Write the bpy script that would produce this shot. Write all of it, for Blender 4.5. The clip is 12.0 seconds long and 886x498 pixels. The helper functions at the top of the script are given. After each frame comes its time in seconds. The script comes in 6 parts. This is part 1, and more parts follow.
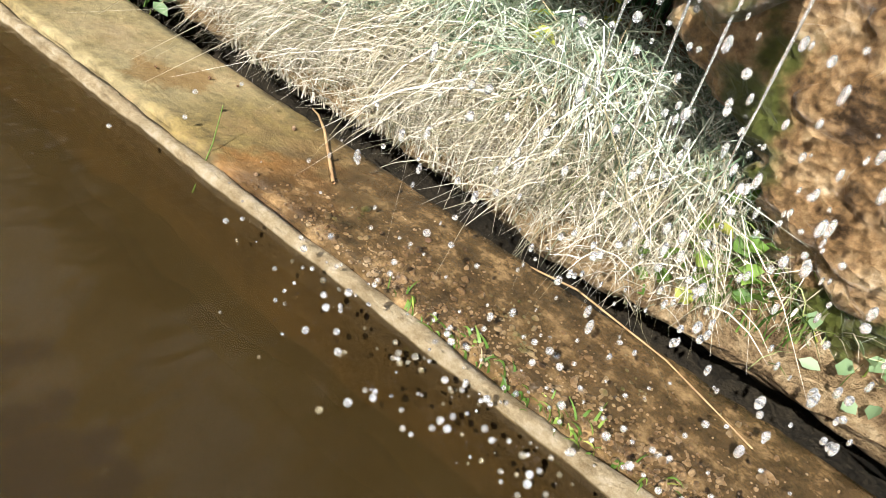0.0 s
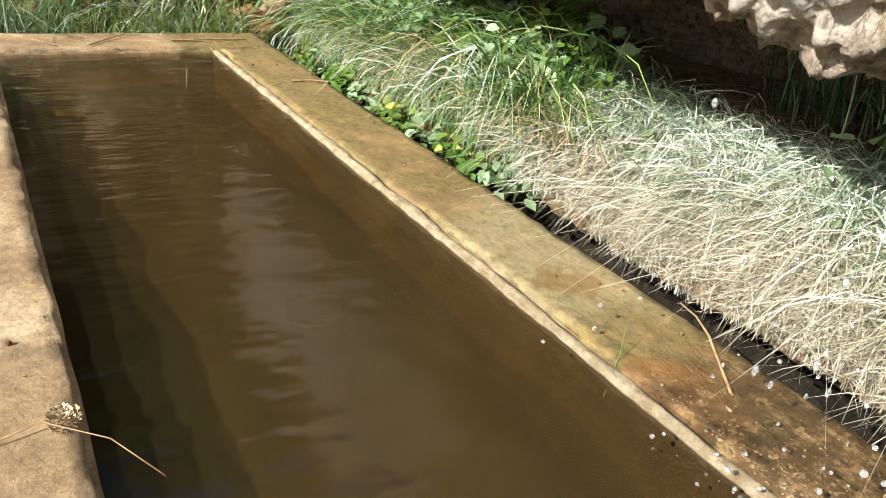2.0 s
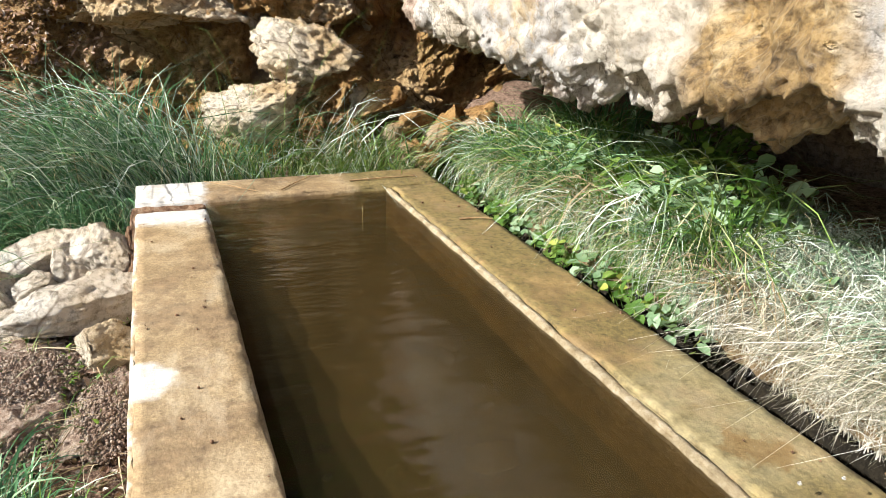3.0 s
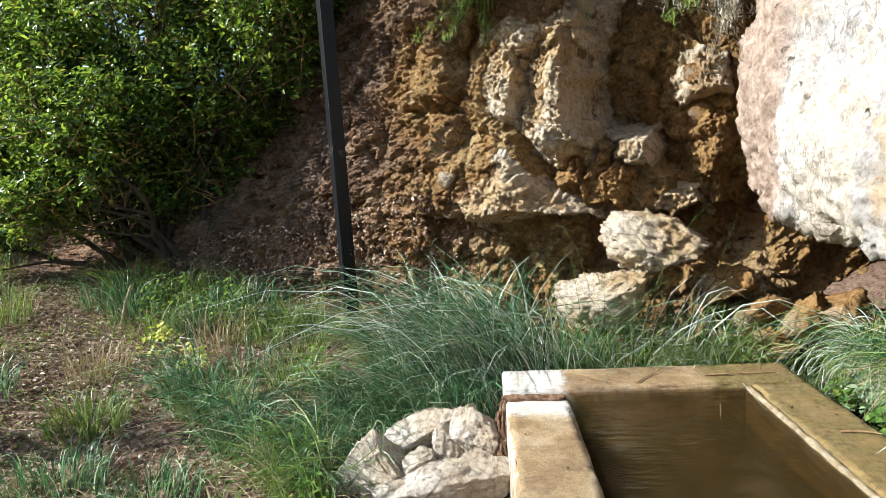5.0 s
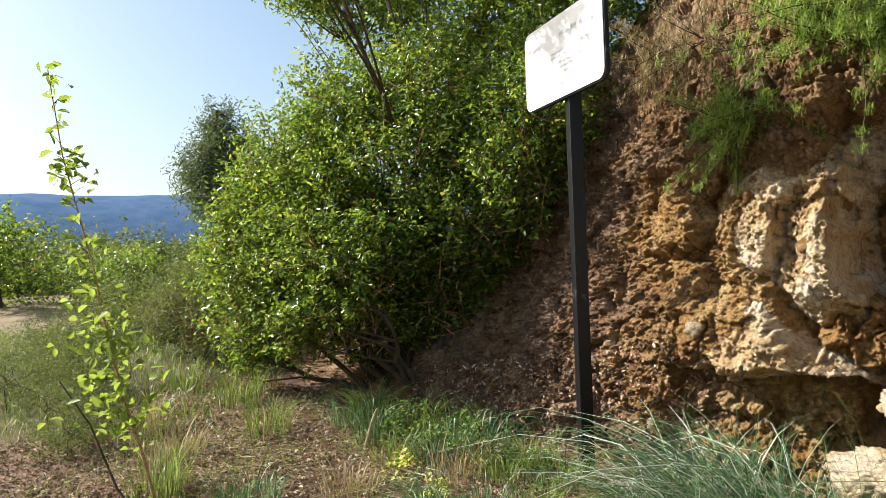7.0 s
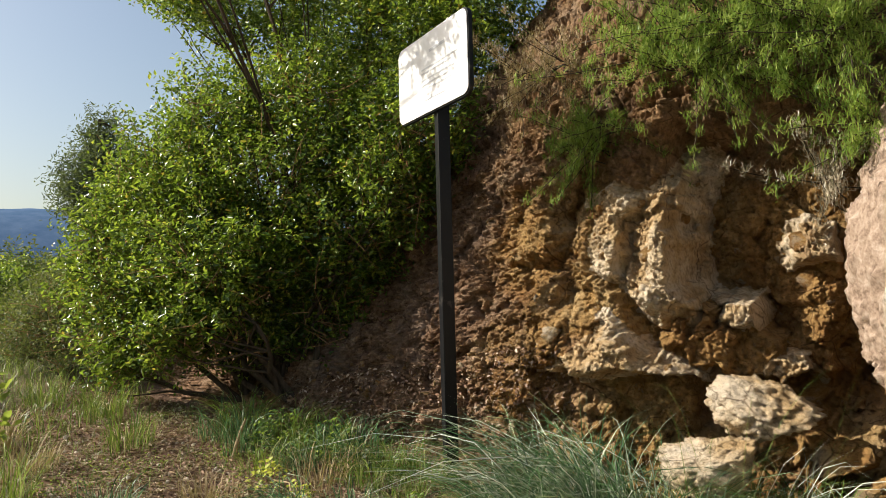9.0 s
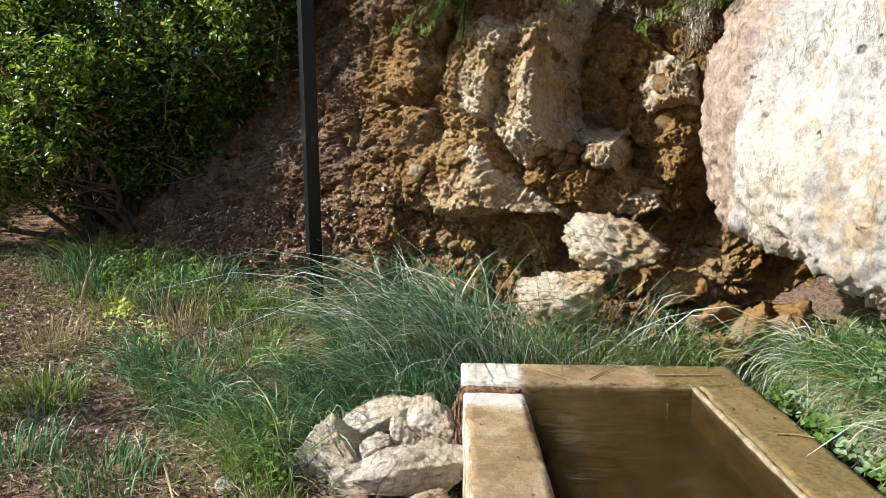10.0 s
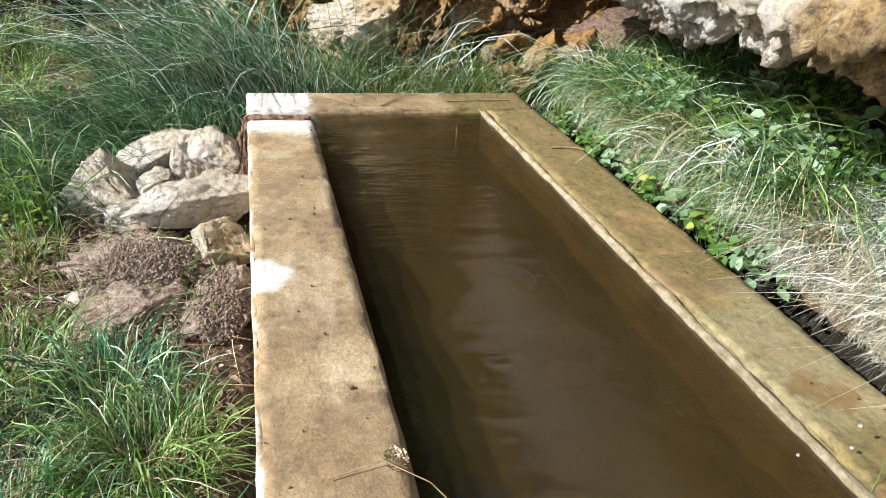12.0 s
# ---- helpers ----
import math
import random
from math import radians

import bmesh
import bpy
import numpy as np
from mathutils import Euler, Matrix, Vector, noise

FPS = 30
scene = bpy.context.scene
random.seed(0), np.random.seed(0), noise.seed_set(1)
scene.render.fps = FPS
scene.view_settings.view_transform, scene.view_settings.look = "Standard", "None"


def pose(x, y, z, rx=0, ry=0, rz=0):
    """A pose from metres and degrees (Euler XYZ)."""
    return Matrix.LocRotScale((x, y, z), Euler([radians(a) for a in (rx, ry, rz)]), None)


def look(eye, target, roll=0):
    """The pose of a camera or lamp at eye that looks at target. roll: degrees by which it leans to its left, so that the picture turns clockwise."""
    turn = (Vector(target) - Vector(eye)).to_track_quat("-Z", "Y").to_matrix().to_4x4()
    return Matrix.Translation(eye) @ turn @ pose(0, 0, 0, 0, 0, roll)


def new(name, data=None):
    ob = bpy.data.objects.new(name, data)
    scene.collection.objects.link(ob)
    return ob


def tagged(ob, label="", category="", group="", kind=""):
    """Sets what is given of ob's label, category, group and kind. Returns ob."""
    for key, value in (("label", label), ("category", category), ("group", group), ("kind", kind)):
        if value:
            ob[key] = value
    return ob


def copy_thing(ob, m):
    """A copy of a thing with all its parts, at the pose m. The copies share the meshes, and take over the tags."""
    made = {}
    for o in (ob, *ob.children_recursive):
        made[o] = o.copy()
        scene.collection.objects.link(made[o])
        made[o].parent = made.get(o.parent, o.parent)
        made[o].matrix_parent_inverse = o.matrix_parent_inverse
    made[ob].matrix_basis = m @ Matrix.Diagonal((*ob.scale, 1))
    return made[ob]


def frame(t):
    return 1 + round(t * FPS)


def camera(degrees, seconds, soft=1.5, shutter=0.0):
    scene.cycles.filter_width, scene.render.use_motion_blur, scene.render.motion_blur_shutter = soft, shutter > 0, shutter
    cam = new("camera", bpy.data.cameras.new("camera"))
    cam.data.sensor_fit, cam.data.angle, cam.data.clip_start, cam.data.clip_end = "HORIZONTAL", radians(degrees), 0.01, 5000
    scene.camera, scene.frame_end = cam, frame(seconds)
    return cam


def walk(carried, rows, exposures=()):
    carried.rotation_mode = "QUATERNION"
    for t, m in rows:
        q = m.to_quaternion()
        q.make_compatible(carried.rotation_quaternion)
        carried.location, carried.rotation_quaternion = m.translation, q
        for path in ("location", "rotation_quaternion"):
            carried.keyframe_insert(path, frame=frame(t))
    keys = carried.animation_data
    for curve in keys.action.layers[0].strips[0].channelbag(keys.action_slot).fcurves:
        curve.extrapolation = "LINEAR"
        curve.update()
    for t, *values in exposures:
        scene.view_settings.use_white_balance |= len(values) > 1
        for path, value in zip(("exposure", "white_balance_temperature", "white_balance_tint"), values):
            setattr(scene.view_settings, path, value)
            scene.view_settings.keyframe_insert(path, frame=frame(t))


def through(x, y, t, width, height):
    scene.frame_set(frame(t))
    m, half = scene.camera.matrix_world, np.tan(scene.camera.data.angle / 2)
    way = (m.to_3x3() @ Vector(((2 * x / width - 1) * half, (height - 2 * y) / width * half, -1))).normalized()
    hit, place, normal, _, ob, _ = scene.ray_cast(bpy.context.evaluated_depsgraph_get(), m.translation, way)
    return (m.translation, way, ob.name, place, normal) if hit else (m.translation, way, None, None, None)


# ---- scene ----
cam = camera(64.0, 12.0, soft=0.55)
PATH = [
    (0, (0.928, 0.172, 1.004), (0.113, 1.666, -0.047), 18.7),
    (0.5, (0.925, 0.127, 1.028), (-0.076, 1.524, 0.004), 15.9),
    (1, (0.896, 0.081, 1.059), (-0.267, 1.364, 0.057), 12.2),
    (1.5, (0.855, 0.024, 1.097), (-0.447, 1.176, 0.109), 8.9),
    (2, (0.818, -0.045, 1.155), (-0.641, 0.978, 0.248), 7.1),
    (2.5, (0.805, -0.089, 1.225), (-0.809, 0.775, 0.419), 4.0),
    (3, (0.786, -0.137, 1.3), (-0.95, 0.573, 0.606), 2.0),
    (3.2, (0.77, -0.173, 1.335), (-1.014, 0.473, 0.702), 0.8),
    (4.8, (0.822, -0.315, 1.486), (-1.152, -0.335, 1.165), -1.1),
    (5, (0.837, -0.335, 1.497), (-1.141, -0.434, 1.222), -2.7),
    (5.5, (0.886, -0.395, 1.571), (-1.093, -0.638, 1.415), -1.6),
    (6, (0.931, -0.454, 1.618), (-1.023, -0.874, 1.536), -1.3),
    (6.5, (0.959, -0.55, 1.671), (-0.967, -1.086, 1.681), -1.8),
    (6.7, (0.978, -0.582, 1.657), (-0.926, -1.193, 1.713), -0.7),
    (8.3, (1.048, -0.499, 1.593), (-0.84, -1.14, 1.744), -0.2),
    (8.5, (1.037, -0.446, 1.568), (-0.874, -1.018, 1.711), -0.3),
    (9, (1.038, -0.352, 1.542), (-0.924, -0.717, 1.684), -0.3),
    (9.5, (0.959, -0.344, 1.571), (-1.032, -0.463, 1.431), 0.5),
    (10, (0.908, -0.335, 1.517), (-1.069, -0.339, 1.214), 0.8),
    (10.5, (0.877, -0.303, 1.478), (-1.05, -0.165, 0.961), 1.6),
    (11, (0.844, -0.287, 1.451), (-1.014, 0.005, 0.77), 3.1),
    (11.5, (0.84, -0.27, 1.39), (-0.949, 0.12, 0.587), 4.1),
    (12, (0.866, -0.222, 1.353), (-0.844, 0.273, 0.44), 4.3),
]
walk(cam, [(t, look(eye, target, roll)) for t, eye, target, roll in PATH],
     exposures=[(0, 1.26, 5950, 9), (1.5, 1.28, 6000, 9), (3, 1.2, 5800, 8), (5, 1.05, 5550, 7), (5.5, 1.33, 5650, 7), (6, 1.63, 5900, 7), (6.5, 1.41, 6100, 8), (8.5, 0.61, 6750, 10), (9, 0.66, 6700, 10), (9.5, 0.73, 6400, 9), (10, 0.85, 5750, 8), (10.5, 0.94, 5650, 8), (12, 1.06, 5500, 7)])

# ---- light ----
SUN_EL, SUN_AZ = radians(34.5), math.atan2(0.11, -1.0)
world = bpy.data.worlds.new("world")
scene.world = world
world.use_nodes = True
wn = world.node_tree
sky = wn.nodes.new("ShaderNodeTexSky")
sky.sky_type, sky.sun_disc = "NISHITA", False
sky.sun_elevation, sky.sun_rotation = SUN_EL, SUN_AZ
sky.dust_density, sky.air_density = 2.5, 1.2
wn.links.new(sky.outputs[0], wn.nodes["Background"].inputs[0])
wn.nodes["Background"].inputs[1].default_value = 0.09
sun_dir = Vector((math.sin(SUN_AZ) * math.cos(SUN_EL), math.cos(SUN_AZ) * math.cos(SUN_EL), math.sin(SUN_EL)))
sun = new("sun", bpy.data.lights.new("sun", "SUN"))
sun.data.energy, sun.data.angle, sun.data.color = 5.0, radians(0.6), (1.0, 0.94, 0.84)
sun.matrix_world = look(sun_dir * 30, (0, 0, 0))

# ---- materials ----


class Nodes:
    """A node material with a Principled shader, and short ways to add nodes to it."""

    def __init__(self, name, rough=0.8, spec=0.3):
        self.mat = bpy.data.materials.new(name)
        self.mat.use_nodes = True
        self.t = self.mat.node_tree
        self.b = self.t.nodes["Principled BSDF"]
        self.b.inputs["Roughness"].default_value = rough
        self.b.inputs["Specular IOR Level"].default_value = spec
        self.co = self.t.nodes.new("ShaderNodeTexCoord").outputs["Object"]

    def link(self, a, b):
        self.t.links.new(a, b)

    def noise(self, scale, detail=6, rough=0.6, stretch=None):
        n = self.t.nodes.new("ShaderNodeTexNoise")
        n.inputs["Scale"].default_value, n.inputs["Detail"].default_value, n.inputs["Roughness"].default_value = scale, detail, rough
        src = self.co
        if stretch:
            m = self.t.nodes.new("ShaderNodeMapping")
            m.inputs["Scale"].default_value = stretch
            self.link(self.co, m.inputs[0])
            src = m.outputs[0]
        self.link(src, n.inputs["Vector"])
        return n.outputs["Fac"]

    def cells(self, scale, feature="F1"):
        n = self.t.nodes.new("ShaderNodeTexVoronoi")
        n.feature = feature
        n.inputs["Scale"].default_value = scale
        self.link(self.co, n.inputs["Vector"])
        return n.outputs["Distance"]

    def ramp(self, fac, stops):
        n = self.t.nodes.new("ShaderNodeValToRGB")
        e = n.color_ramp.elements
        while len(e) < len(stops):
            e.new(0.5)
        for el, (p, c) in zip(e, stops):
            el.position = p
            el.color = (*c, 1) if len(c) == 3 else c
        self.link(fac, n.inputs[0])
        return n.outputs[0]

    def mix(self, fac, a, b, mode="MIX"):
        n = self.t.nodes.new("ShaderNodeMix")
        n.data_type, n.blend_type = "RGBA", mode
        for s, v in ((n.inputs[0], fac), (n.inputs[6], a), (n.inputs[7], b)):
            if isinstance(v, (int, float)):
                s.default_value = v
            elif isinstance(v, tuple):
                s.default_value = (*v, 1)
            else:
                self.link(v, s)
        return n.outputs[2]

    def math(self, op, a, b=0.0, c=0.0):
        n = self.t.nodes.new("ShaderNodeMath")
        n.operation = op
        for s, v in zip(n.inputs, (a, b, c)):
            if isinstance(v, (int, float)):
                s.default_value = v
            else:
                self.link(v, s)
        return n.outputs[0]

    def axis(self, i):
        n = self.t.nodes.new("ShaderNodeSeparateXYZ")
        self.link(self.co, n.inputs[0])
        return n.outputs[i]

    def near(self, x, y, r, wob=0.1, wscale=9):
        """1 inside an uneven blot round (x, y), 0 outside."""
        dx = self.math("SUBTRACT", self.axis(0), x)
        dy = self.math("SUBTRACT", self.axis(1), y)
        d = self.math("SQRT", self.math("ADD", self.math("MULTIPLY", dx, dx), self.math("MULTIPLY", dy, dy)))
        d = self.math("ADD", d, self.math("MULTIPLY", self.math("SUBTRACT", self.noise(wscale, 4), 0.5), wob * 2))
        return self.step(d, r, -r * 0.25)

    def step(self, v, at, width):
        n = self.t.nodes.new("ShaderNodeMapRange")
        n.interpolation_type = "SMOOTHSTEP"
        self.link(v, n.inputs[0])
        n.inputs[1].default_value, n.inputs[2].default_value = at - abs(width), at + abs(width)
        n.inputs[3].default_value, n.inputs[4].default_value = (0, 1) if width > 0 else (1, 0)
        return n.outputs[0]

    def island(self):
        return self.t.nodes.new("ShaderNodeNewGeometry").outputs["Random Per Island"]

    def objrand(self):
        return self.t.nodes.new("ShaderNodeObjectInfo").outputs["Random"]

    def colour(self, c):
        if isinstance(c, tuple):
            self.b.inputs["Base Color"].default_value = (*c, 1)
        else:
            self.link(c, self.b.inputs["Base Color"])
        return self

    def rough(self, r):
        self.link(r, self.b.inputs["Roughness"])
        return self

    def bump(self, height, strength=0.5, dist=0.01):
        n = self.t.nodes.new("ShaderNodeBump")
        n.inputs["Strength"].default_value, n.inputs["Distance"].default_value = strength, dist
        self.link(height, n.inputs["Height"])
        self.link(n.outputs[0], self.b.inputs["Normal"])
        return self

    def thin(self, colour, amount=0.4):
        """Lets light through, as leaves do."""
        tr = self.t.nodes.new("ShaderNodeBsdfTranslucent")
        mx = self.t.nodes.new("ShaderNodeMixShader")
        mx.inputs[0].default_value = amount
        self.link(colour, tr.inputs[0])
        self.link(self.b.outputs[0], mx.inputs[1])
        self.link(tr.outputs[0], mx.inputs[2])
        self.link(mx.outputs[0], self.t.nodes["Material Output"].inputs[0])
        return self


def rock_material(name, stops, grey=0.4, bump=0.02, earth=False):
    m = Nodes(name, 0.9, 0.2)
    base = m.ramp(m.noise(2.3, 8, 0.65), stops)
    if earth:
        dirt = m.ramp(m.noise(5, 9, 0.75), [(0.34, (0.1, 0.055, 0.034)), (0.5, (0.28, 0.165, 0.1)), (0.66, (0.46, 0.32, 0.21))])
        flank = m.step(m.math("ADD", m.axis(1), m.math("MULTIPLY", m.noise(1.6, 7, 0.7), 1.4)), -0.2, -0.25)
        brow = m.step(m.math("ADD", m.axis(2), m.math("MULTIPLY", m.noise(1.7, 6, 0.7), 1.0)), 2.85, 0.2)
        base = m.mix(m.math("MULTIPLY", m.math("MAXIMUM", flank, m.math("MULTIPLY", brow, 0.7)), 0.9), base, dirt)
    fine = m.ramp(m.noise(30, 10, 0.78), [(0.36, (0.4, 0.36, 0.3)), (0.52, (1, 1, 1))])
    pits = m.ramp(m.cells(42), [(0.0, (0.3, 0.26, 0.22)), (0.2, (1, 1, 1))])
    c = m.mix(0.85, base, fine, "MULTIPLY")
    c = m.mix(0.5, c, pits, "MULTIPLY")
    c = m.mix(m.math("MULTIPLY", m.step(m.noise(1.3, 5), 0.56, 0.08), grey), c, (0.36, 0.33, 0.3))
    vein = m.ramp(m.cells(4.5, "DISTANCE_TO_EDGE"), [(0.0, (0.25, 0.2, 0.16)), (0.035, (1, 1, 1))])
    c = m.mix(m.math("MULTIPLY", m.step(m.noise(3, 4), 0.5, 0.06), 0.8), c, m.mix(1.0, c, vein, "MULTIPLY"))
    h = m.math("ADD", m.math("MULTIPLY", m.noise(14, 12, 0.8), 1.3), m.math("MULTIPLY", m.cells(30), 0.5))
    return m.colour(c).bump(h, 1.0, bump * 1.6).mat


def leaf_material(name, stops, through=0.4, rough=0.5, spec=0.4, glow=(0.5, 0.6, 0.08)):
    m = Nodes(name, rough, spec)
    c = m.ramp(m.island(), stops)
    c = m.mix(0.3, c, m.ramp(m.noise(40, 3), [(0.3, (0.6, 0.6, 0.55)), (0.7, (1, 1, 1))]), "MULTIPLY")
    m.colour(c)
    return m.thin(m.mix(0.35, c, glow), through).mat


OCHRE = [(0.25, (0.14, 0.065, 0.022)), (0.4, (0.34, 0.18, 0.06)), (0.54, (0.46, 0.28, 0.105)), (0.7, (0.58, 0.41, 0.2))]
CREAM = [(0.25, (0.36, 0.22, 0.095)), (0.42, (0.54, 0.38, 0.2)), (0.55, (0.66, 0.54, 0.38)), (0.7, (0.76, 0.67, 0.54))]
cliff_rock = rock_material("ochre_cliff_rock", OCHRE, 0.2, 0.03, earth=True)
ochre_rock = rock_material("ochre_stone", OCHRE)
pale_rock = rock_material("pale_limestone", CREAM, 0.12)
stone_rock = rock_material("field_stone", [(0.28, (0.42, 0.28, 0.15)), (0.42, (0.6, 0.48, 0.34)), (0.62, (0.72, 0.64, 0.53))], 0.08, 0.018)

# the overhang: smooth cream face with grey streaks, wet orange stain, pitted lip, darker towards the bottom
m = Nodes("overhang_limestone", 0.75, 0.3)
c = m.ramp(m.noise(1.7, 8, 0.6), [(0.3, (0.42, 0.33, 0.23)), (0.5, (0.56, 0.49, 0.39)), (0.7, (0.64, 0.58, 0.5))])
c = m.mix(m.math("MULTIPLY", m.step(m.noise(3.6, 7, 0.65, (1.0, 1.0, 0.18)), 0.53, 0.05), 0.6), c, (0.42, 0.4, 0.39))
c = m.mix(m.math("MULTIPLY", m.step(m.noise(6.0, 6, 0.7, (1.0, 1.0, 0.5)), 0.6, 0.04), 0.6), c, (0.5, 0.34, 0.16))
c = m.mix(0.7, c, m.ramp(m.noise(40, 10, 0.8), [(0.38, (0.42, 0.38, 0.34)), (0.52, (1, 1, 1))]), "MULTIPLY")
fissure = m.ramp(m.noise(7, 9, 0.7, (1.0, 1.0, 0.3)), [(0.478, (1, 1, 1)), (0.5, (0.2, 0.16, 0.13)), (0.522, (1, 1, 1))])
c = m.mix(m.math("MULTIPLY", m.step(m.noise(2.6, 4), 0.47, 0.08), 0.75), c, m.mix(1.0, c, fissure, "MULTIPLY"))
holes = m.math("MULTIPLY", m.step(m.cells(13), 0.2, -0.06), m.step(m.noise(4.3, 6, 0.7), 0.57, 0.04))
c = m.mix(m.math("MULTIPLY", holes, 0.7), c, (0.07, 0.045, 0.03))
c = m.mix(m.step(m.math("ADD", m.axis(0), m.math("MULTIPLY", m.noise(3, 5), 0.5)), -1.9, -0.08), c, m.ramp(m.noise(18, 9, 0.8), [(0.35, (0.14, 0.09, 0.062)), (0.5, (0.36, 0.26, 0.19)), (0.66, (0.56, 0.45, 0.36))]))
dx = m.math("ADD", m.axis(0), 0.3)
wet = m.step(m.math("ADD", m.math("ABSOLUTE", dx), m.math("MULTIPLY", m.math("SUBTRACT", m.noise(3.5, 5), 0.5), 0.4)), 0.17, -0.05)
wet = m.math("MAXIMUM", wet, m.step(m.math("ADD", m.axis(0), m.math("MULTIPLY", m.noise(3, 5), 0.4)), 0.52, 0.1))
c = m.mix(m.math("MULTIPLY", wet, 0.85), c, m.ramp(m.noise(7, 7, 0.7), [(0.3, (0.1, 0.06, 0.02)), (0.48, (0.33, 0.2, 0.06)), (0.68, (0.52, 0.4, 0.21))]))
# mixes in a darker brown below about z = 1.0
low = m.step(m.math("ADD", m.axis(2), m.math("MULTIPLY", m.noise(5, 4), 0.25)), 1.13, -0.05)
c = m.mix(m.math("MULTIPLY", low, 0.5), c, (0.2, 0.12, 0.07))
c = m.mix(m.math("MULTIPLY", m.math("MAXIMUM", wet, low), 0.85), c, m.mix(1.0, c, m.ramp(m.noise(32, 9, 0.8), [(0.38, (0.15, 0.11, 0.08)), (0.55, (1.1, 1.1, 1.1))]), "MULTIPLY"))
m.colour(c).bump(m.math("SUBTRACT", m.math("ADD", m.noise(9, 12, 0.75), m.math("MULTIPLY", m.noise(60, 5, 0.7), 0.3)), m.math("MULTIPLY", holes, 0.6)), 1.0, 0.03)
m.rough(m.math("SUBTRACT", 0.8, m.math("MULTIPLY", wet, 0.5)))
overhang_rock = m.mat

# wet, algae-grown boulder under the drips
m = Nodes("wet_mossy_rock", 0.3, 0.6)
c = m.ramp(m.noise(13, 9, 0.75), [(0.36, (0.05, 0.028, 0.012)), (0.48, (0.3, 0.175, 0.075)), (0.58, (0.52, 0.35, 0.18)), (0.7, (0.72, 0.58, 0.4))])
c = m.mix(m.step(m.noise(5, 5), 0.58, 0.05), c, (0.09, 0.1, 0.02))
c = m.mix(0.8, c, m.ramp(m.cells(55), [(0.0, (0.2, 0.16, 0.12)), (0.4, (1, 1, 1))]), "MULTIPLY")
m.colour(c).bump(m.math("ADD", m.noise(35, 9, 0.8), m.math("MULTIPLY", m.cells(60), 1.0)), 1.0, 0.03)
wet_rock = m.mat

# soil with litter
m = Nodes("dry_soil", 0.95, 0.15)
c = m.ramp(m.noise(1.1, 7, 0.65), [(0.3, (0.14, 0.083, 0.052)), (0.5, (0.29, 0.18, 0.12)), (0.7, (0.42, 0.29, 0.21))])
c = m.mix(0.9, c, m.ramp(m.noise(45, 8, 0.75), [(0.36, (0.2, 0.17, 0.14)), (0.58, (1, 1, 1))]), "MULTIPLY")
far = m.math("MAXIMUM", m.step(m.axis(0), -8.5, -2.5), m.step(m.math("ADD", m.axis(1), m.noise(0.8, 3)), -5.6, -0.7))
c = m.mix(far, c, m.ramp(m.noise(0.25, 6, 0.7), [(0.35, (0.07, 0.085, 0.03)), (0.5, (0.2, 0.17, 0.09)), (0.66, (0.4, 0.3, 0.2))]))
# deep shade of the ditch and undercut, put into the soil colour as near-black
ditch_shade = m.math("MULTIPLY", m.step(m.axis(1), 0.95, 0.02), m.step(m.math("ADD", m.axis(2), m.math("MULTIPLY", m.noise(9, 6, 0.7), 0.1)), 0.45, -0.03))
bank = m.math("MULTIPLY", m.step(m.axis(1), 1.0, 0.03), m.math("MULTIPLY", m.step(m.axis(1), 1.75, -0.15), m.step(m.axis(0), -2.4, 0.1)))
c = m.mix(bank, c, m.ramp(m.noise(24, 9, 0.78), [(0.34, (0.1, 0.06, 0.028)), (0.5, (0.3, 0.2, 0.1)), (0.66, (0.5, 0.37, 0.21))]))
c = m.mix(ditch_shade, c, m.ramp(m.noise(30, 7, 0.75), [(0.3, (0.012, 0.01, 0.007)), (0.7, (0.05, 0.038, 0.022))]))
m.colour(c).bump(m.math("ADD", m.noise(30, 9, 0.75), m.noise(90, 4)), 1.0, 0.03)
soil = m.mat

# stained concrete of the trough
m = Nodes("stained_concrete", 0.62, 0.35)
c = m.ramp(m.noise(3.2, 7, 0.6), [(0.3, (0.19, 0.115, 0.05)), (0.48, (0.34, 0.23, 0.11)), (0.68, (0.52, 0.4, 0.24))])
c = m.mix(m.math("MULTIPLY", m.step(m.noise(2.1, 4), 0.5, 0.12), 0.5), c, m.ramp(m.noise(9, 6, 0.7), [(0.35, (0.24, 0.16, 0.075)), (0.65, (0.5, 0.38, 0.21))]))
c = m.mix(0.4, c, m.ramp(m.noise(120, 6, 0.75), [(0.38, (0.24, 0.2, 0.16)), (0.56, (1, 1, 1))]), "MULTIPLY")
c = m.mix(0.5, c, m.ramp(m.noise(21, 9, 0.75), [(0.38, (0.34, 0.28, 0.22)), (0.58, (1, 1, 1))]), "MULTIPLY")
right = m.step(m.axis(1), 0.6, 0.05)
blots = m.math("MULTIPLY", m.step(m.noise(4.3, 8, 0.72), 0.53, 0.05), 0.75)
c = m.mix(blots, c, m.ramp(m.noise(26, 7, 0.75), [(0.36, (0.1, 0.06, 0.03)), (0.62, (0.26, 0.165, 0.08))]))
c = m.mix(m.math("MULTIPLY", m.step(m.noise(5.1, 7, 0.7, (0.6, 1.4, 1.0)), 0.6, 0.06), 0.22), c, (0.55, 0.45, 0.3))
c = m.mix(m.math("MULTIPLY", right, 0.7), c, m.ramp(m.noise(7, 9, 0.75), [(0.35, (0.07, 0.042, 0.012)), (0.5, (0.17, 0.105, 0.03)), (0.64, (0.34, 0.22, 0.075))]))
algae = m.step(m.noise(5.5, 9, 0.75), 0.47, 0.07)
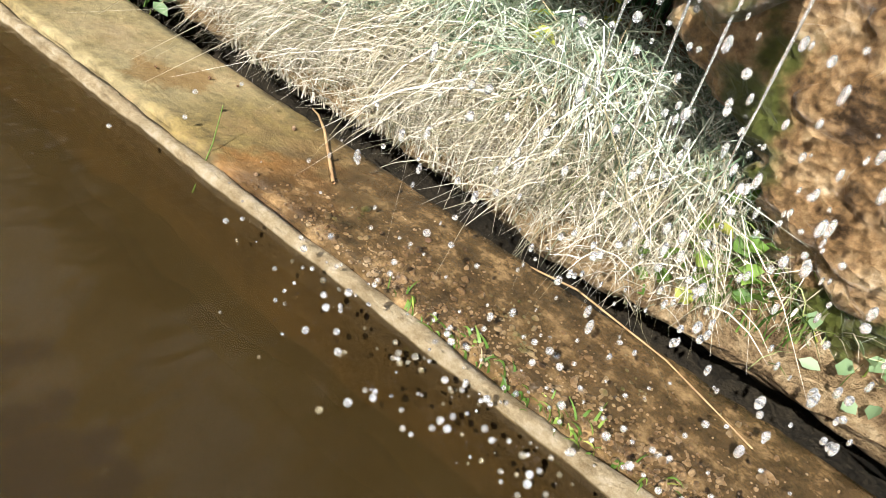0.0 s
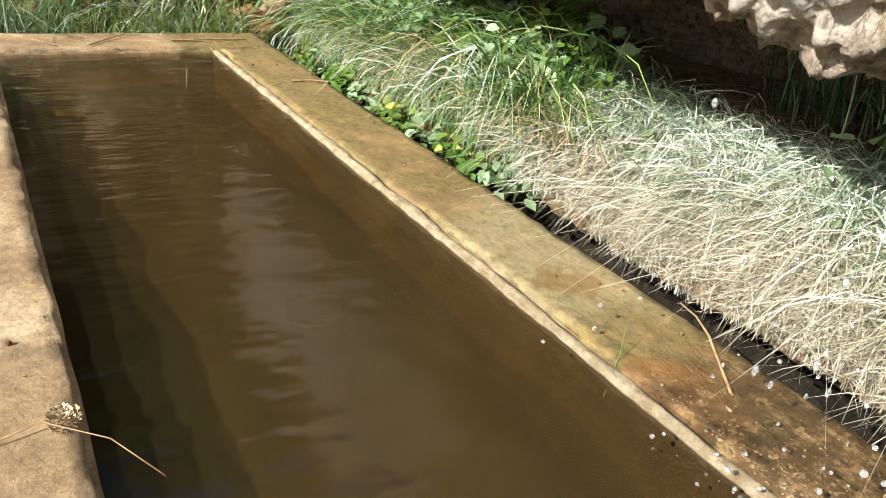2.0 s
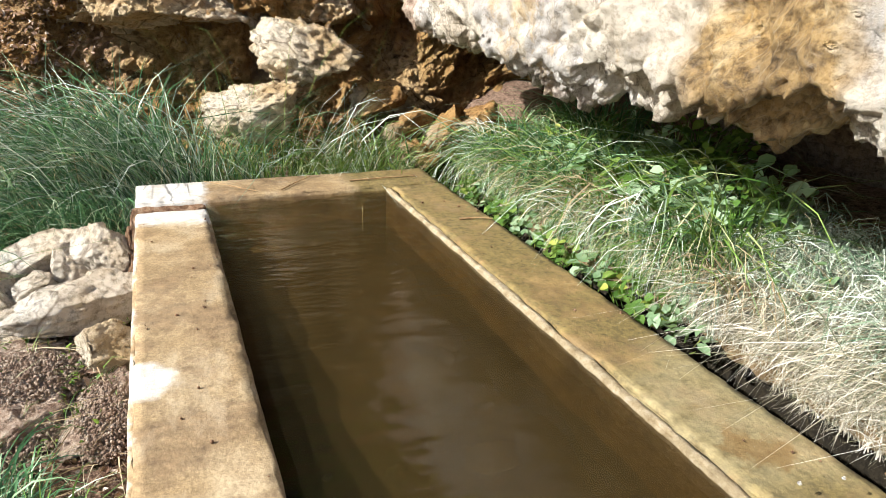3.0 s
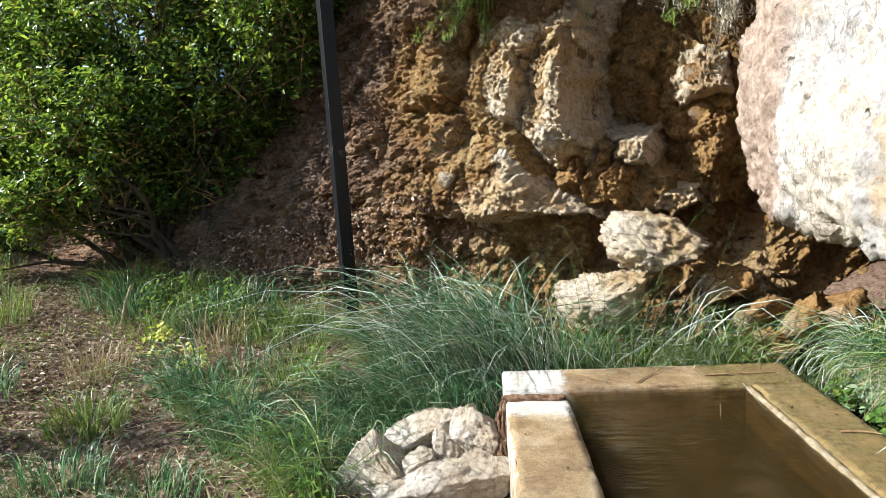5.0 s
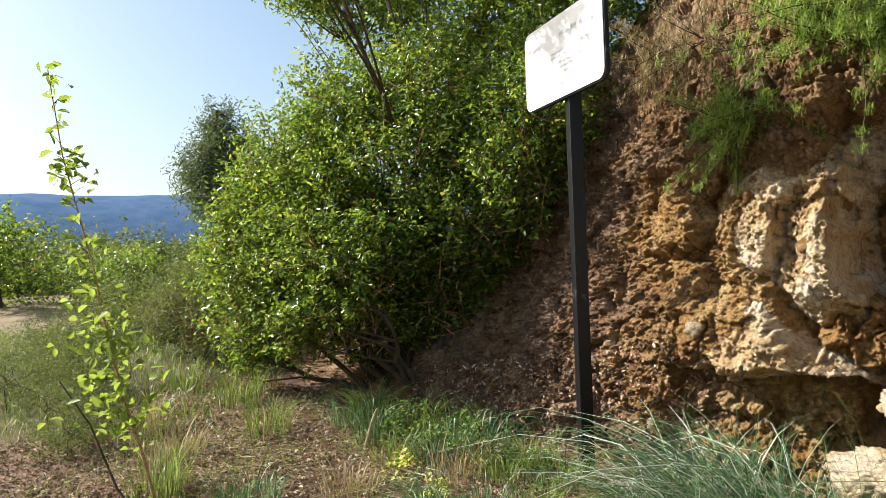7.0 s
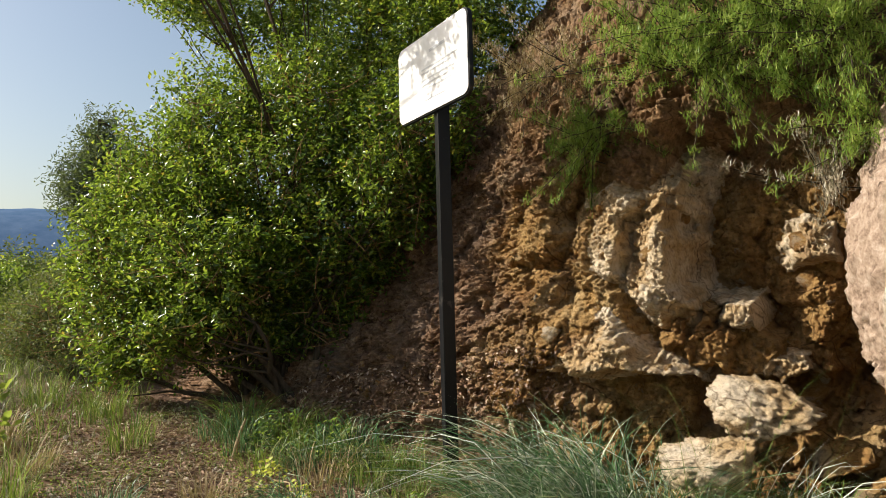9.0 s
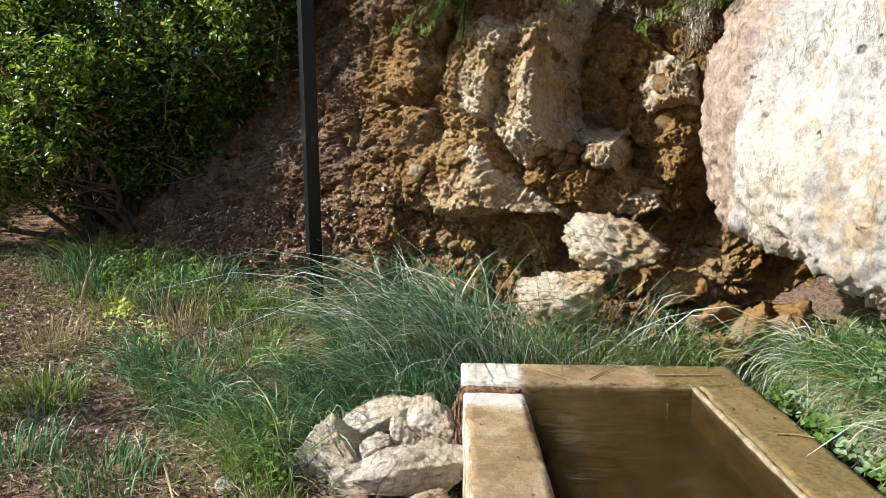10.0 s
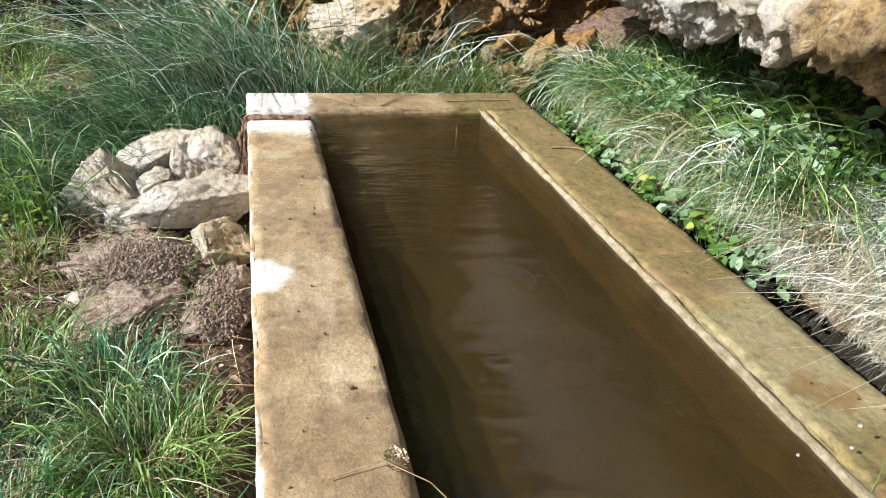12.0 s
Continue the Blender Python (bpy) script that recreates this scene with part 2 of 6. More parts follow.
c = m.mix(m.math("MULTIPLY", m.math("MULTIPLY", right, algae), 0.85), c, m.ramp(m.noise(40, 8, 0.75), [(0.36, (0.05, 0.038, 0.012)), (0.6, (0.2, 0.145, 0.045))]))
pale = m.math("MULTIPLY", right, m.near(-0.15, 0.92, 0.27, 0.16, 5))
c = m.mix(m.math("MULTIPLY", pale, 0.25), c, m.ramp(m.noise(20, 6, 0.7), [(0.35, (0.28, 0.22, 0.11)), (0.6, (0.48, 0.42, 0.26))]))
rust = m.near(-0.03, 0.85, 0.06, 0.12, 11)
c = m.mix(m.math("MULTIPLY", rust, 0.6), c, (0.15, 0.075, 0.015))
rust2 = m.near(0.31, 0.79, 0.09, 0.09, 18)
c = m.mix(m.math("MULTIPLY", rust2, 0.7), c, (0.27, 0.11, 0.02))
wetx = m.math("MULTIPLY", right, m.step(m.math("ADD", m.axis(0), m.math("MULTIPLY", m.noise(6, 5), 0.5)), 0.52, 0.12))
c = m.mix(m.math("MULTIPLY", wetx, 0.92), c, m.ramp(m.noise(22, 8, 0.75), [(0.36, (0.02, 0.012, 0.005)), (0.52, (0.09, 0.052, 0.02)), (0.66, (0.3, 0.19, 0.085))]))
# bare cement: the far corner, the outer edge and a chipped patch
edge = m.step(m.math("ADD", m.axis(1), m.math("MULTIPLY", m.noise(11, 7, 0.7), 0.1)), -0.2, -0.012)
corner = m.math("MULTIPLY", m.step(m.math("ADD", m.axis(0), m.math("MULTIPLY", m.noise(9, 4), 0.2)), -1.62, -0.03),
                m.step(m.math("ADD", m.axis(1), m.math("MULTIPLY", m.noise(9, 4), 0.22)), 0.13, -0.03))
corner = m.math("MULTIPLY", corner, m.step(m.axis(1), 0.12, -0.02))
patch = m.near(-0.65, -0.235, 0.075, 0.03, 22)
bare = m.math("MAXIMUM", m.math("MAXIMUM", edge, corner), patch)
cement = m.ramp(m.noise(14, 9, 0.75), [(0.34, (0.38, 0.32, 0.25)), (0.6, (0.62, 0.57, 0.5))])
c = m.mix(bare, c, cement)
m.colour(c)
m.bump(m.math("ADD", m.math("MULTIPLY", m.noise(70, 7, 0.75), m.math("MULTIPLY_ADD", wetx, 2.0, 1.0)), m.math("MULTIPLY", m.noise(9, 5), 0.6)), 0.6, 0.006)
m.rough(m.math("SUBTRACT", 0.75, m.math("MULTIPLY", wetx, 0.5)))
concrete = m.mat

# rough mortar of the inner faces
m = Nodes("pale_mortar", 0.7, 0.3)
c = m.ramp(m.noise(22, 9, 0.78), [(0.34, (0.24, 0.16, 0.07)), (0.5, (0.46, 0.35, 0.2)), (0.66, (0.64, 0.53, 0.37))])
c = m.mix(m.step(m.math("ADD", m.axis(2), m.math("MULTIPLY", m.noise(12, 5), 0.012)), 0.488, -0.003), c, m.ramp(m.noise(9, 6, 0.7), [(0.3, (0.05, 0.032, 0.012)), (0.7, (0.12, 0.078, 0.03))]))
m.colour(c).bump(m.noise(70, 8, 0.8), 1.0, 0.02)
mortar = m.mat

m = Nodes("mineral_crust", 0.9, 0.2)
c = m.ramp(m.noise(40, 7, 0.7), [(0.34, (0.13, 0.065, 0.033)), (0.5, (0.34, 0.19, 0.105)), (0.66, (0.52, 0.36, 0.23))])
m.colour(c).bump(m.noise(80, 8, 0.8), 1.0, 0.03)
crust = m.mat

m = Nodes("loose_soil", 0.95, 0.1)
c = m.ramp(m.noise(30, 8, 0.75), [(0.34, (0.2, 0.12, 0.08)), (0.48, (0.5, 0.35, 0.25)), (0.62, (0.7, 0.56, 0.43))])
m.colour(c).bump(m.noise(60, 8, 0.8), 1.0, 0.04)
loose = m.mat

# murky water: a reflecting surface over hazy silt
m = Nodes("water_surface", 0.02, 0.5)
tr = m.t.nodes.new("ShaderNodeBsdfTransparent")
tr.inputs[0].default_value = (0.93, 0.87, 0.74, 1)
gl = m.t.nodes.new("ShaderNodeBsdfGlossy")
gl.inputs["Roughness"].default_value = 0.0
fr = m.t.nodes.new("ShaderNodeFresnel")
fr.inputs["IOR"].default_value = 1.33
mx = m.t.nodes.new("ShaderNodeMixShader")
bp = m.t.nodes.new("ShaderNodeBump")
bp.inputs["Strength"].default_value, bp.inputs["Distance"].default_value = 0.35, 0.02
m.link(m.math("ADD", m.noise(5.0, 2, 0.5, (2.8, 1.0, 1.0)), m.math("MULTIPLY", m.noise(15, 1, 0.5, (3.0, 1.0, 1.0)), 0.3)), bp.inputs["Height"])
m.link(bp.outputs[0], gl.inputs["Normal"])
m.link(bp.outputs[0], fr.inputs["Normal"])
m.link(fr.outputs[0], mx.inputs[0])
m.link(tr.outputs[0], mx.inputs[1])
m.link(gl.outputs[0], mx.inputs[2])
m.link(mx.outputs[0], m.t.nodes["Material Output"].inputs[0])
water_mat = m.mat



def silt_haze(dense):
    """Suspended silt: lets tinted light through and scatters a part of it."""
    m = Nodes("silt_haze", 1.0, 0.0)
    tr = m.t.nodes.new("ShaderNodeBsdfTransparent")
    tr.inputs[0].default_value = (0.9, 0.86, 0.76, 1)
    mx = m.t.nodes.new("ShaderNodeMixShader")
    m.link(m.math("MULTIPLY_ADD", m.noise(2.2, 5, 0.6), dense, dense * 0.5), mx.inputs[0])
    m.colour((0.25, 0.205, 0.12))
    m.link(tr.outputs[0], mx.inputs[1])
    m.link(m.b.outputs[0], mx.inputs[2])
    m.link(mx.outputs[0], m.t.nodes["Material Output"].inputs[0])
    return m.mat


m = Nodes("silt_bed", 0.9, 0.2)
silt = m.colour(m.ramp(m.noise(4, 6), [(0.3, (0.06, 0.042, 0.018)), (0.7, (0.1, 0.072, 0.032))])).mat

m = Nodes("clear_drops", 0.02, 0.5)
m.b.inputs["Transmission Weight"].default_value, m.b.inputs["IOR"].default_value = 0.9, 1.33
m.colour((1, 1, 1))
drop_mat = m.mat

sedge = leaf_material("sedge_blades", [(0.0, (0.012, 0.04, 0.016)), (0.5, (0.05, 0.125, 0.05)), (0.78, (0.12, 0.25, 0.1)), (0.92, (0.36, 0.48, 0.26)), (1.0, (0.78, 0.82, 0.62))], 0.25, 0.4, 0.25, (0.3, 0.5, 0.15))
pale_sedge = leaf_material("pale_sedge_blades", [(0.0, (0.05, 0.11, 0.06)), (0.35, (0.23, 0.3, 0.19)), (0.65, (0.55, 0.58, 0.46)), (1.0, (0.86, 0.88, 0.78))], 0.15, 0.3, 0.6, (0.4, 0.5, 0.3))
grass_green = leaf_material("green_blades", [(0.0, (0.02, 0.05, 0.008)), (0.45, (0.075, 0.15, 0.025)), (0.8, (0.2, 0.3, 0.06)), (0.92, (0.42, 0.46, 0.2)), (1.0, (0.6, 0.55, 0.35))], 0.3, 0.4, 0.3)
straw_mat = leaf_material("straw_blades", [(0.0, (0.08, 0.09, 0.045)), (0.25, (0.24, 0.21, 0.12)), (0.55, (0.5, 0.43, 0.31)), (1.0, (0.82, 0.76, 0.64))], 0.12, 0.35, 0.6, (0.7, 0.62, 0.45))
dry_mat = leaf_material("dead_stalks", [(0.0, (0.2, 0.13, 0.07)), (0.5, (0.4, 0.29, 0.16)), (1.0, (0.55, 0.45, 0.3))], 0.15, 0.8)
herb_mat = leaf_material("herb_leaves", [(0.0, (0.06, 0.13, 0.02)), (0.55, (0.13, 0.24, 0.04)), (0.9, (0.27, 0.37, 0.07)), (1.0, (0.5, 0.5, 0.1))], 0.45)
pale_herb = leaf_material("grey_green_leaves", [(0.0, (0.14, 0.22, 0.1)), (0.6, (0.25, 0.36, 0.19)), (1.0, (0.4, 0.5, 0.32))], 0.4)
yellow_leaf = leaf_material("yellow_green_leaves", [(0.0, (0.4, 0.46, 0.06)), (1.0, (0.62, 0.6, 0.12))], 0.45)
bush_leaf = leaf_material("glossy_shrub_leaves", [(0.0, (0.01, 0.028, 0.005)), (0.45, (0.04, 0.1, 0.012)), (0.72, (0.17, 0.29, 0.03)), (0.96, (0.42, 0.48, 0.07)), (1.0, (0.42, 0.2, 0.04))], 0.42, 0.28, 0.6, (0.5, 0.66, 0.06))
scrub_leaf = leaf_material("dull_scrub_leaves", [(0.0, (0.025, 0.042, 0.013)), (0.6, (0.075, 0.1, 0.032)), (1.0, (0.2, 0.21, 0.08))], 0.3, 0.55)
pine_leaf = leaf_material("pine_needles", [(0.0, (0.04, 0.065, 0.04)), (1.0, (0.11, 0.15, 0.1))], 0.25, 0.7)
cliff_leaf = leaf_material("juniper_needles", [(0.0, (0.1, 0.2, 0.03)), (0.6, (0.22, 0.34, 0.06)), (1.0, (0.42, 0.5, 0.14))], 0.4, 0.45)
litter_mat = leaf_material("fallen_leaves", [(0.0, (0.1, 0.05, 0.03)), (0.4, (0.24, 0.14, 0.09)), (0.75, (0.4, 0.27, 0.19)), (1.0, (0.58, 0.47, 0.37))], 0.1, 0.85, 0.2)

m = Nodes("bark", 0.9, 0.2)
bark = m.colour(m.ramp(m.noise(20, 6, 0.7, (1, 1, 0.2)), [(0.3, (0.03, 0.022, 0.015)), (0.7, (0.11, 0.085, 0.06))])).bump(m.noise(40, 6, 0.7, (1, 1, 0.2)), 0.8, 0.01).mat
m = Nodes("dry_twig", 0.8, 0.2)
twig_mat = m.colour(m.ramp(m.noise(30, 5), [(0.3, (0.2, 0.11, 0.05)), (0.7, (0.42, 0.28, 0.14))])).mat
m = Nodes("black_painted_steel", 0.45, 0.2)
c = m.mix(m.step(m.noise(7, 6, 0.75), 0.64, 0.05), (0.006, 0.0065, 0.0075), (0.045, 0.042, 0.038))
black_paint = m.colour(c).bump(m.noise(60, 4), 0.2, 0.002).mat
m = Nodes("white_sign_face", 0.4, 0.4)
sign_white = m.colour(m.ramp(m.noise(5, 5), [(0.3, (0.7, 0.71, 0.72)), (0.7, (0.82, 0.82, 0.82))])).mat
m = Nodes("faded_grey_print", 0.5, 0.3)
print_grey = m.colour((0.52, 0.54, 0.57)).mat
# the blue of distance haze is painted into the ridge's base colour
m = Nodes("haze_blue_hillside", 1.0, 0.0)
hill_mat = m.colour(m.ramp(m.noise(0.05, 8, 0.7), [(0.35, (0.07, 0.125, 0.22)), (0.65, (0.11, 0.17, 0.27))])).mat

# ---- mesh helpers ----
RNG = np.random.default_rng(7)


def mesh_from(name, verts, faces, mat, smooth=False):
    """A mesh from an array of places and an array (or list) of faces."""
    me = bpy.data.meshes.new(name)
    verts = np.asarray(verts, dtype=np.float32)
    if isinstance(faces, np.ndarray):
        n, k = faces.shape
        me.vertices.add(len(verts))
        me.vertices.foreach_set("co", verts.ravel())
        me.loops.add(n * k)
        me.loops.foreach_set("vertex_index", faces.astype(np.int32).ravel())
        me.polygons.add(n)
        me.polygons.foreach_set("loop_start", np.arange(0, n * k, k, dtype=np.int32))
        me.update(calc_edges=True)
        me.validate()
    else:
        me.from_pydata([tuple(v) for v in verts], [], faces)
        me.update()
    me.materials.append(mat)
    if smooth:
        me.polygons.foreach_set("use_smooth", np.ones(len(me.polygons), dtype=bool))
    return me


def thing(name, label, category, group="", kind="", data=None, at=None):
    ob = new(name, data)
    if at is not None:
        ob.matrix_basis = at
    return tagged(ob, label, category, group, kind)


def part(name, data, parent, label=""):
    ob = new(name, data)
    ob.parent = parent
    return tagged(ob, label)


def grid_faces(nu, nv):
    i, j = np.meshgrid(np.arange(nu - 1), np.arange(nv - 1), indexing="ij")
    a = (i * nv + j).ravel()
    return np.stack([a, a + nv, a + nv + 1, a + 1], 1)


def rounded_box(lo, hi, step, radius, amp, seed, chip=0.0):
    """A worn box: rounded edges, uneven faces, chipped arrises. Returns places and faces."""
    lo, hi = np.array(lo, float), np.array(hi, float)
    bm = bmesh.new()
    size = hi - lo

    def stops(a):
        n = max(1, int(round(size[a] / step)))
        inner = np.linspace(lo[a] + radius, hi[a] - radius, n + 1)
        return np.concatenate([[lo[a]], [lo[a] + radius * 0.4], inner, [hi[a] - radius * 0.4], [hi[a]]])

    s = [stops(a) for a in range(3)]
    seen = {}

    def vert(p):
        k = tuple(np.round(p, 5))
        if k not in seen:
            seen[k] = bm.verts.new(k)
        return seen[k]

    for a in range(3):
        b, c = (a + 1) % 3, (a + 2) % 3
        for side in (0, 1):
            w = hi[a] if side else lo[a]
            for i in range(len(s[b]) - 1):
                for j in range(len(s[c]) - 1):
                    quad = []
                    for di, dj in ((0, 0), (1, 0), (1, 1), (0, 1)):
                        p = [0, 0, 0]
                        p[a], p[b], p[c] = w, s[b][i + di], s[c][j + dj]
                        quad.append(vert(p))
                    bm.faces.new(quad if side else quad[::-1])
    for v in bm.verts:
        p = np.array(v.co)
        q = np.clip(p, lo + radius, hi - radius)
        d = p - q
        on_edge = (np.abs(d) > radius * 0.3).sum() >= 2
        n = np.linalg.norm(d)
        if n > 0:
            d = d / n
        k = amp * noise.fractal(Vector(p * 7 + seed), 0.8, 2.1, 4) + amp * 0.5 * noise.noise(Vector(p * 31 + seed))
        if on_edge and chip:
            k -= chip * max(0.0, 0.6 * noise.noise(Vector(p * 11 + seed * 3)) + 0.2 + 0.8 * noise.noise(Vector(p * 38)) + 0.4 * noise.noise(Vector(p * 90)))
        v.co = q + d * (radius + k)
    verts = np.array([v.co[:] for v in bm.verts])
    bm.verts.index_update()
    faces = [[v.index for v in f.verts] for f in bm.faces]
    bm.free()
    return verts, faces


ICO = {}


def ico(level):
    if level not in ICO:
        bm = bmesh.new()
        bmesh.ops.create_icosphere(bm, subdivisions=level, radius=1)
        bm.verts.index_update()
        ICO[level] = np.array([v.co[:] for v in bm.verts]), np.array([[v.index for v in f.verts] for f in bm.faces])
        bm.free()
    return ICO[level]


def block_val(q, seed):
    w = q * 2.3 + 0.25 * noise.noise_vector(q * 3) + Vector((seed * 1.7, 0, 0))
    d, pts = noise.voronoi(w)
    r = noise.cell_vector(pts[0] * 57.3)
    e = w - pts[0]
    return 0.5 * r.x + 0.6 * (r.y * e.y + r.z * e.z) - 0.3 * max(0.0, 1 - (d[1] - d[0]) / 0.1)


def rock_shape(size, seed, level=4, cuts=9, rough=0.1, turn=(0, 0, 0)):
    """A broken stone: a ball cut by planes, then roughened."""
    rng = np.random.default_rng(seed)
    v, f = ico(level)
    v = v.copy()
    for _ in range(cuts):
        n = rng.normal(size=3)
        n /= np.linalg.norm(n)
        d = rng.uniform(0.5, 0.82)
        over = v @ n - d
        v -= np.outer(np.where(over > 0, over * 0.93, 0), n)
    out = np.empty_like(v)
    for i, p in enumerate(v):
        q = Vector(p)
        k = rough * noise.fractal(q * 1.7 + Vector((seed, 0, 0)), 0.9, 2.0, 5) + rough * 0.45 * noise.fractal(q * 6 + Vector((0, seed, 0)), 0.7, 2.0, 4)
        k += rough * 0.9 * block_val(q, seed)
        out[i] = p * (1 + k)
    out *= np.array(size) / 2
    r = np.array(Euler([radians(a) for a in turn]).to_matrix())
    return out @ r.T, f


def blades(base, heading, height, reach, width, droop=0.3, seg=5, curl=0.25, seed=0):
    """Grass blades as tapering folded strips. base (n,3); heading in radians; height, reach, width, droop per blade."""
    rng = np.random.default_rng(seed)
    n = len(base)
    s = np.linspace(0, 1, seg + 1)[None, :]
    hx, hy = np.cos(heading)[:, None], np.sin(heading)[:, None]
    out = reach[:, None] * s ** 1.7
    side = (rng.normal(0, curl, n) * reach)[:, None] * s ** 2
    z = height[:, None] * (s * (1 + droop[:, None]) - droop[:, None] * 1.6 * s ** 2.6)
    x = base[:, 0:1] + hx * out - hy * side
    y = base[:, 1:2] + hy * out + hx * side
    z = base[:, 2:3] + z
    w = width[:, None] * (1 - s ** 2.2 * 0.93) * 0.5
    tilt = rng.uniform(-0.9, 0.9, n)[:, None]
    wx, wy, wz = -hy * np.cos(tilt), hx * np.cos(tilt), np.sin(tilt)
    a = np.stack([x + wx * w, y + wy * w, z + wz * w], 2)
    b = np.stack([x - wx * w, y - wy * w, z - wz * w], 2)
    v = np.stack([a, b], 2).reshape(-1, 3)
    k = np.arange(seg)
    one = np.stack([2 * k, 2 * k + 1, 2 * k + 3, 2 * k + 2], 1)
    f = (np.arange(n)[:, None, None] * 2 * (seg + 1) + one[None]).reshape(-1, 4)
    return v, f


def leaves(centre, normal, along, length, width, fold=0.25):
    """Pointed leaves, two folded quads each. All (n,3) or (n,)."""
    n = len(centre)
    normal = normal / np.linalg.norm(normal, axis=1, keepdims=True)
    along = along - normal * (along * normal).sum(1, keepdims=True)
    along /= np.linalg.norm(along, axis=1, keepdims=True) + 1e-9
    side = np.cross(normal, along)
    L, W = length[:, None], width[:, None]
    up = normal * W * fold
    p0 = centre - along * L * 0.5
    p3 = centre + along * L * 0.5 - normal * L * 0.08
    a1 = centre - along * L * 0.12 + side * W * 0.5 + up
    a2 = centre + along * L * 0.22 + side * W * 0.42 + up
    b1 = centre - along * L * 0.12 - side * W * 0.5 + up
    b2 = centre + along * L * 0.22 - side * W * 0.42 + up
    v = np.stack([p0, a1, a2, p3, b2, b1], 1).reshape(-1, 3)
    f = np.concatenate([np.arange(n)[:, None] * 6 + np.array([[0, 3, 2, 1]]), np.arange(n)[:, None] * 6 + np.array([[0, 5, 4, 3]])])
    return v, f


def join(pieces):
    vs, fs, k = [], [], 0
    for v, f in pieces:
        vs.append(v)
        fs.append(f + k)
        k += len(v)
    return np.concatenate(vs), np.concatenate(fs)


def tube(points, radii, sides=6):
    """A round bar along points, tapering through radii."""
    pts = np.array(points, float)
    n = len(pts)
    d = np.gradient(pts, axis=0)
    d /= np.linalg.norm(d, axis=1, keepdims=True) + 1e-9
    ref = np.where(np.abs(d[:, 2:3]) > 0.9, np.array([[1.0, 0, 0]]), np.array([[0, 0, 1.0]]))
    u = np.cross(d, ref)
    u /= np.linalg.norm(u, axis=1, keepdims=True)
    w = np.cross(d, u)
    ang = np.linspace(0, 2 * np.pi, sides, endpoint=False)
    r = np.array(radii, float)[:, None, None]
    v = pts[:, None] + r * (np.cos(ang)[None, :, None] * u[:, None] + np.sin(ang)[None, :, None] * w[:, None])
    i, j = np.meshgrid(np.arange(n - 1), np.arange(sides), indexing="ij")
    a, b = i * sides + j, i * sides + (j + 1) % sides
    f = np.stack([a, b, b + sides, a + sides], 2).reshape(-1, 4)
    return v.reshape(-1, 3), f


def bend(p0, p1, wob, n, seed):
    rng = np.random.default_rng(seed)
    t = np.linspace(0, 1, n)[:, None]
    p = np.array(p0) * (1 - t) + np.array(p1) * t
    return p + np.cumsum(rng.normal(0, wob, (n, 3)), 0) * np.sin(np.pi * t * 0.5)


# ---- noise over whole arrays ----
def cell_hash(i, seed):
    """Three even random numbers in 0..1 for each whole-numbered cell (n,3)."""
    i = i.astype(np.int64)
    h = (i[:, 0] * 73856093) ^ (i[:, 1] * 19349663) ^ (i[:, 2] * 83492791) ^ (seed * 2654435761)
    h = (h ^ (h >> 17)) * 0x5851F42D4C957F2D
    h = (h ^ (h >> 29)) * 0x14057B7EF767814F
    h = h ^ (h >> 32)
    return np.stack([h & 0xFFFFF, (h >> 20) & 0xFFFFF, (h >> 40) & 0xFFFFF], 1) / 1048576.0


def perlin(p, seed=0):
    i = np.floor(p)
    f = p - i
    w = f * f * f * (f * (f * 6 - 15) + 10)
    total = np.zeros(len(p))
    for dx in (0, 1):
        for dy in (0, 1):
            for dz in (0, 1):
                d = np.array([dx, dy, dz])
                grad = cell_hash(i + d, seed) * 2 - 1
                k = np.prod(np.where(d, w, 1 - w), axis=1)
                total += k * (grad * (f - d)).sum(1)
    return total * 1.4


def fbm(p, octaves=4, gain=0.55, seed=0):
    total, a = np.zeros(len(p)), 1.0
    for k in range(octaves):
        total += a * perlin(p * 2.1 ** k + 5.3 * k, seed + k)
        a *= gain
    return total


def broken(p, scale, crack=0.35):
    """Angular broken faces: each cell juts and tilts its own way, with a crack round it."""
    q = p * scale
    base = np.floor(q)
    d1, d2 = np.full(len(q), 9.0), np.full(len(q), 9.0)
    near = np.zeros_like(q)
    for dx in (-1, 0, 1):
        for dy in (-1, 0, 1):
            for dz in (-1, 0, 1):
                c = base + np.array([dx, dy, dz])
                pt = c + cell_hash(c, 3)
                d = ((q - pt) ** 2).sum(1)
                closer = d < d1
                d2 = np.where(closer, d1, np.minimum(d2, d))
                d1 = np.where(closer, d, d1)
                near[closer] = pt[closer]
    r = cell_hash(np.floor(near * 57.3), 11) * 2 - 1
    e = q - near
    gap = np.sqrt(d2) - np.sqrt(d1)
    return 0.5 * r[:, 0] + 0.8 * (r[:, 1] * e[:, 1] + r[:, 2] * e[:, 2] + 0.5 * r[:, 0] * e[:, 0]) - crack * np.clip(1 - gap / 0.12, 0, 1)


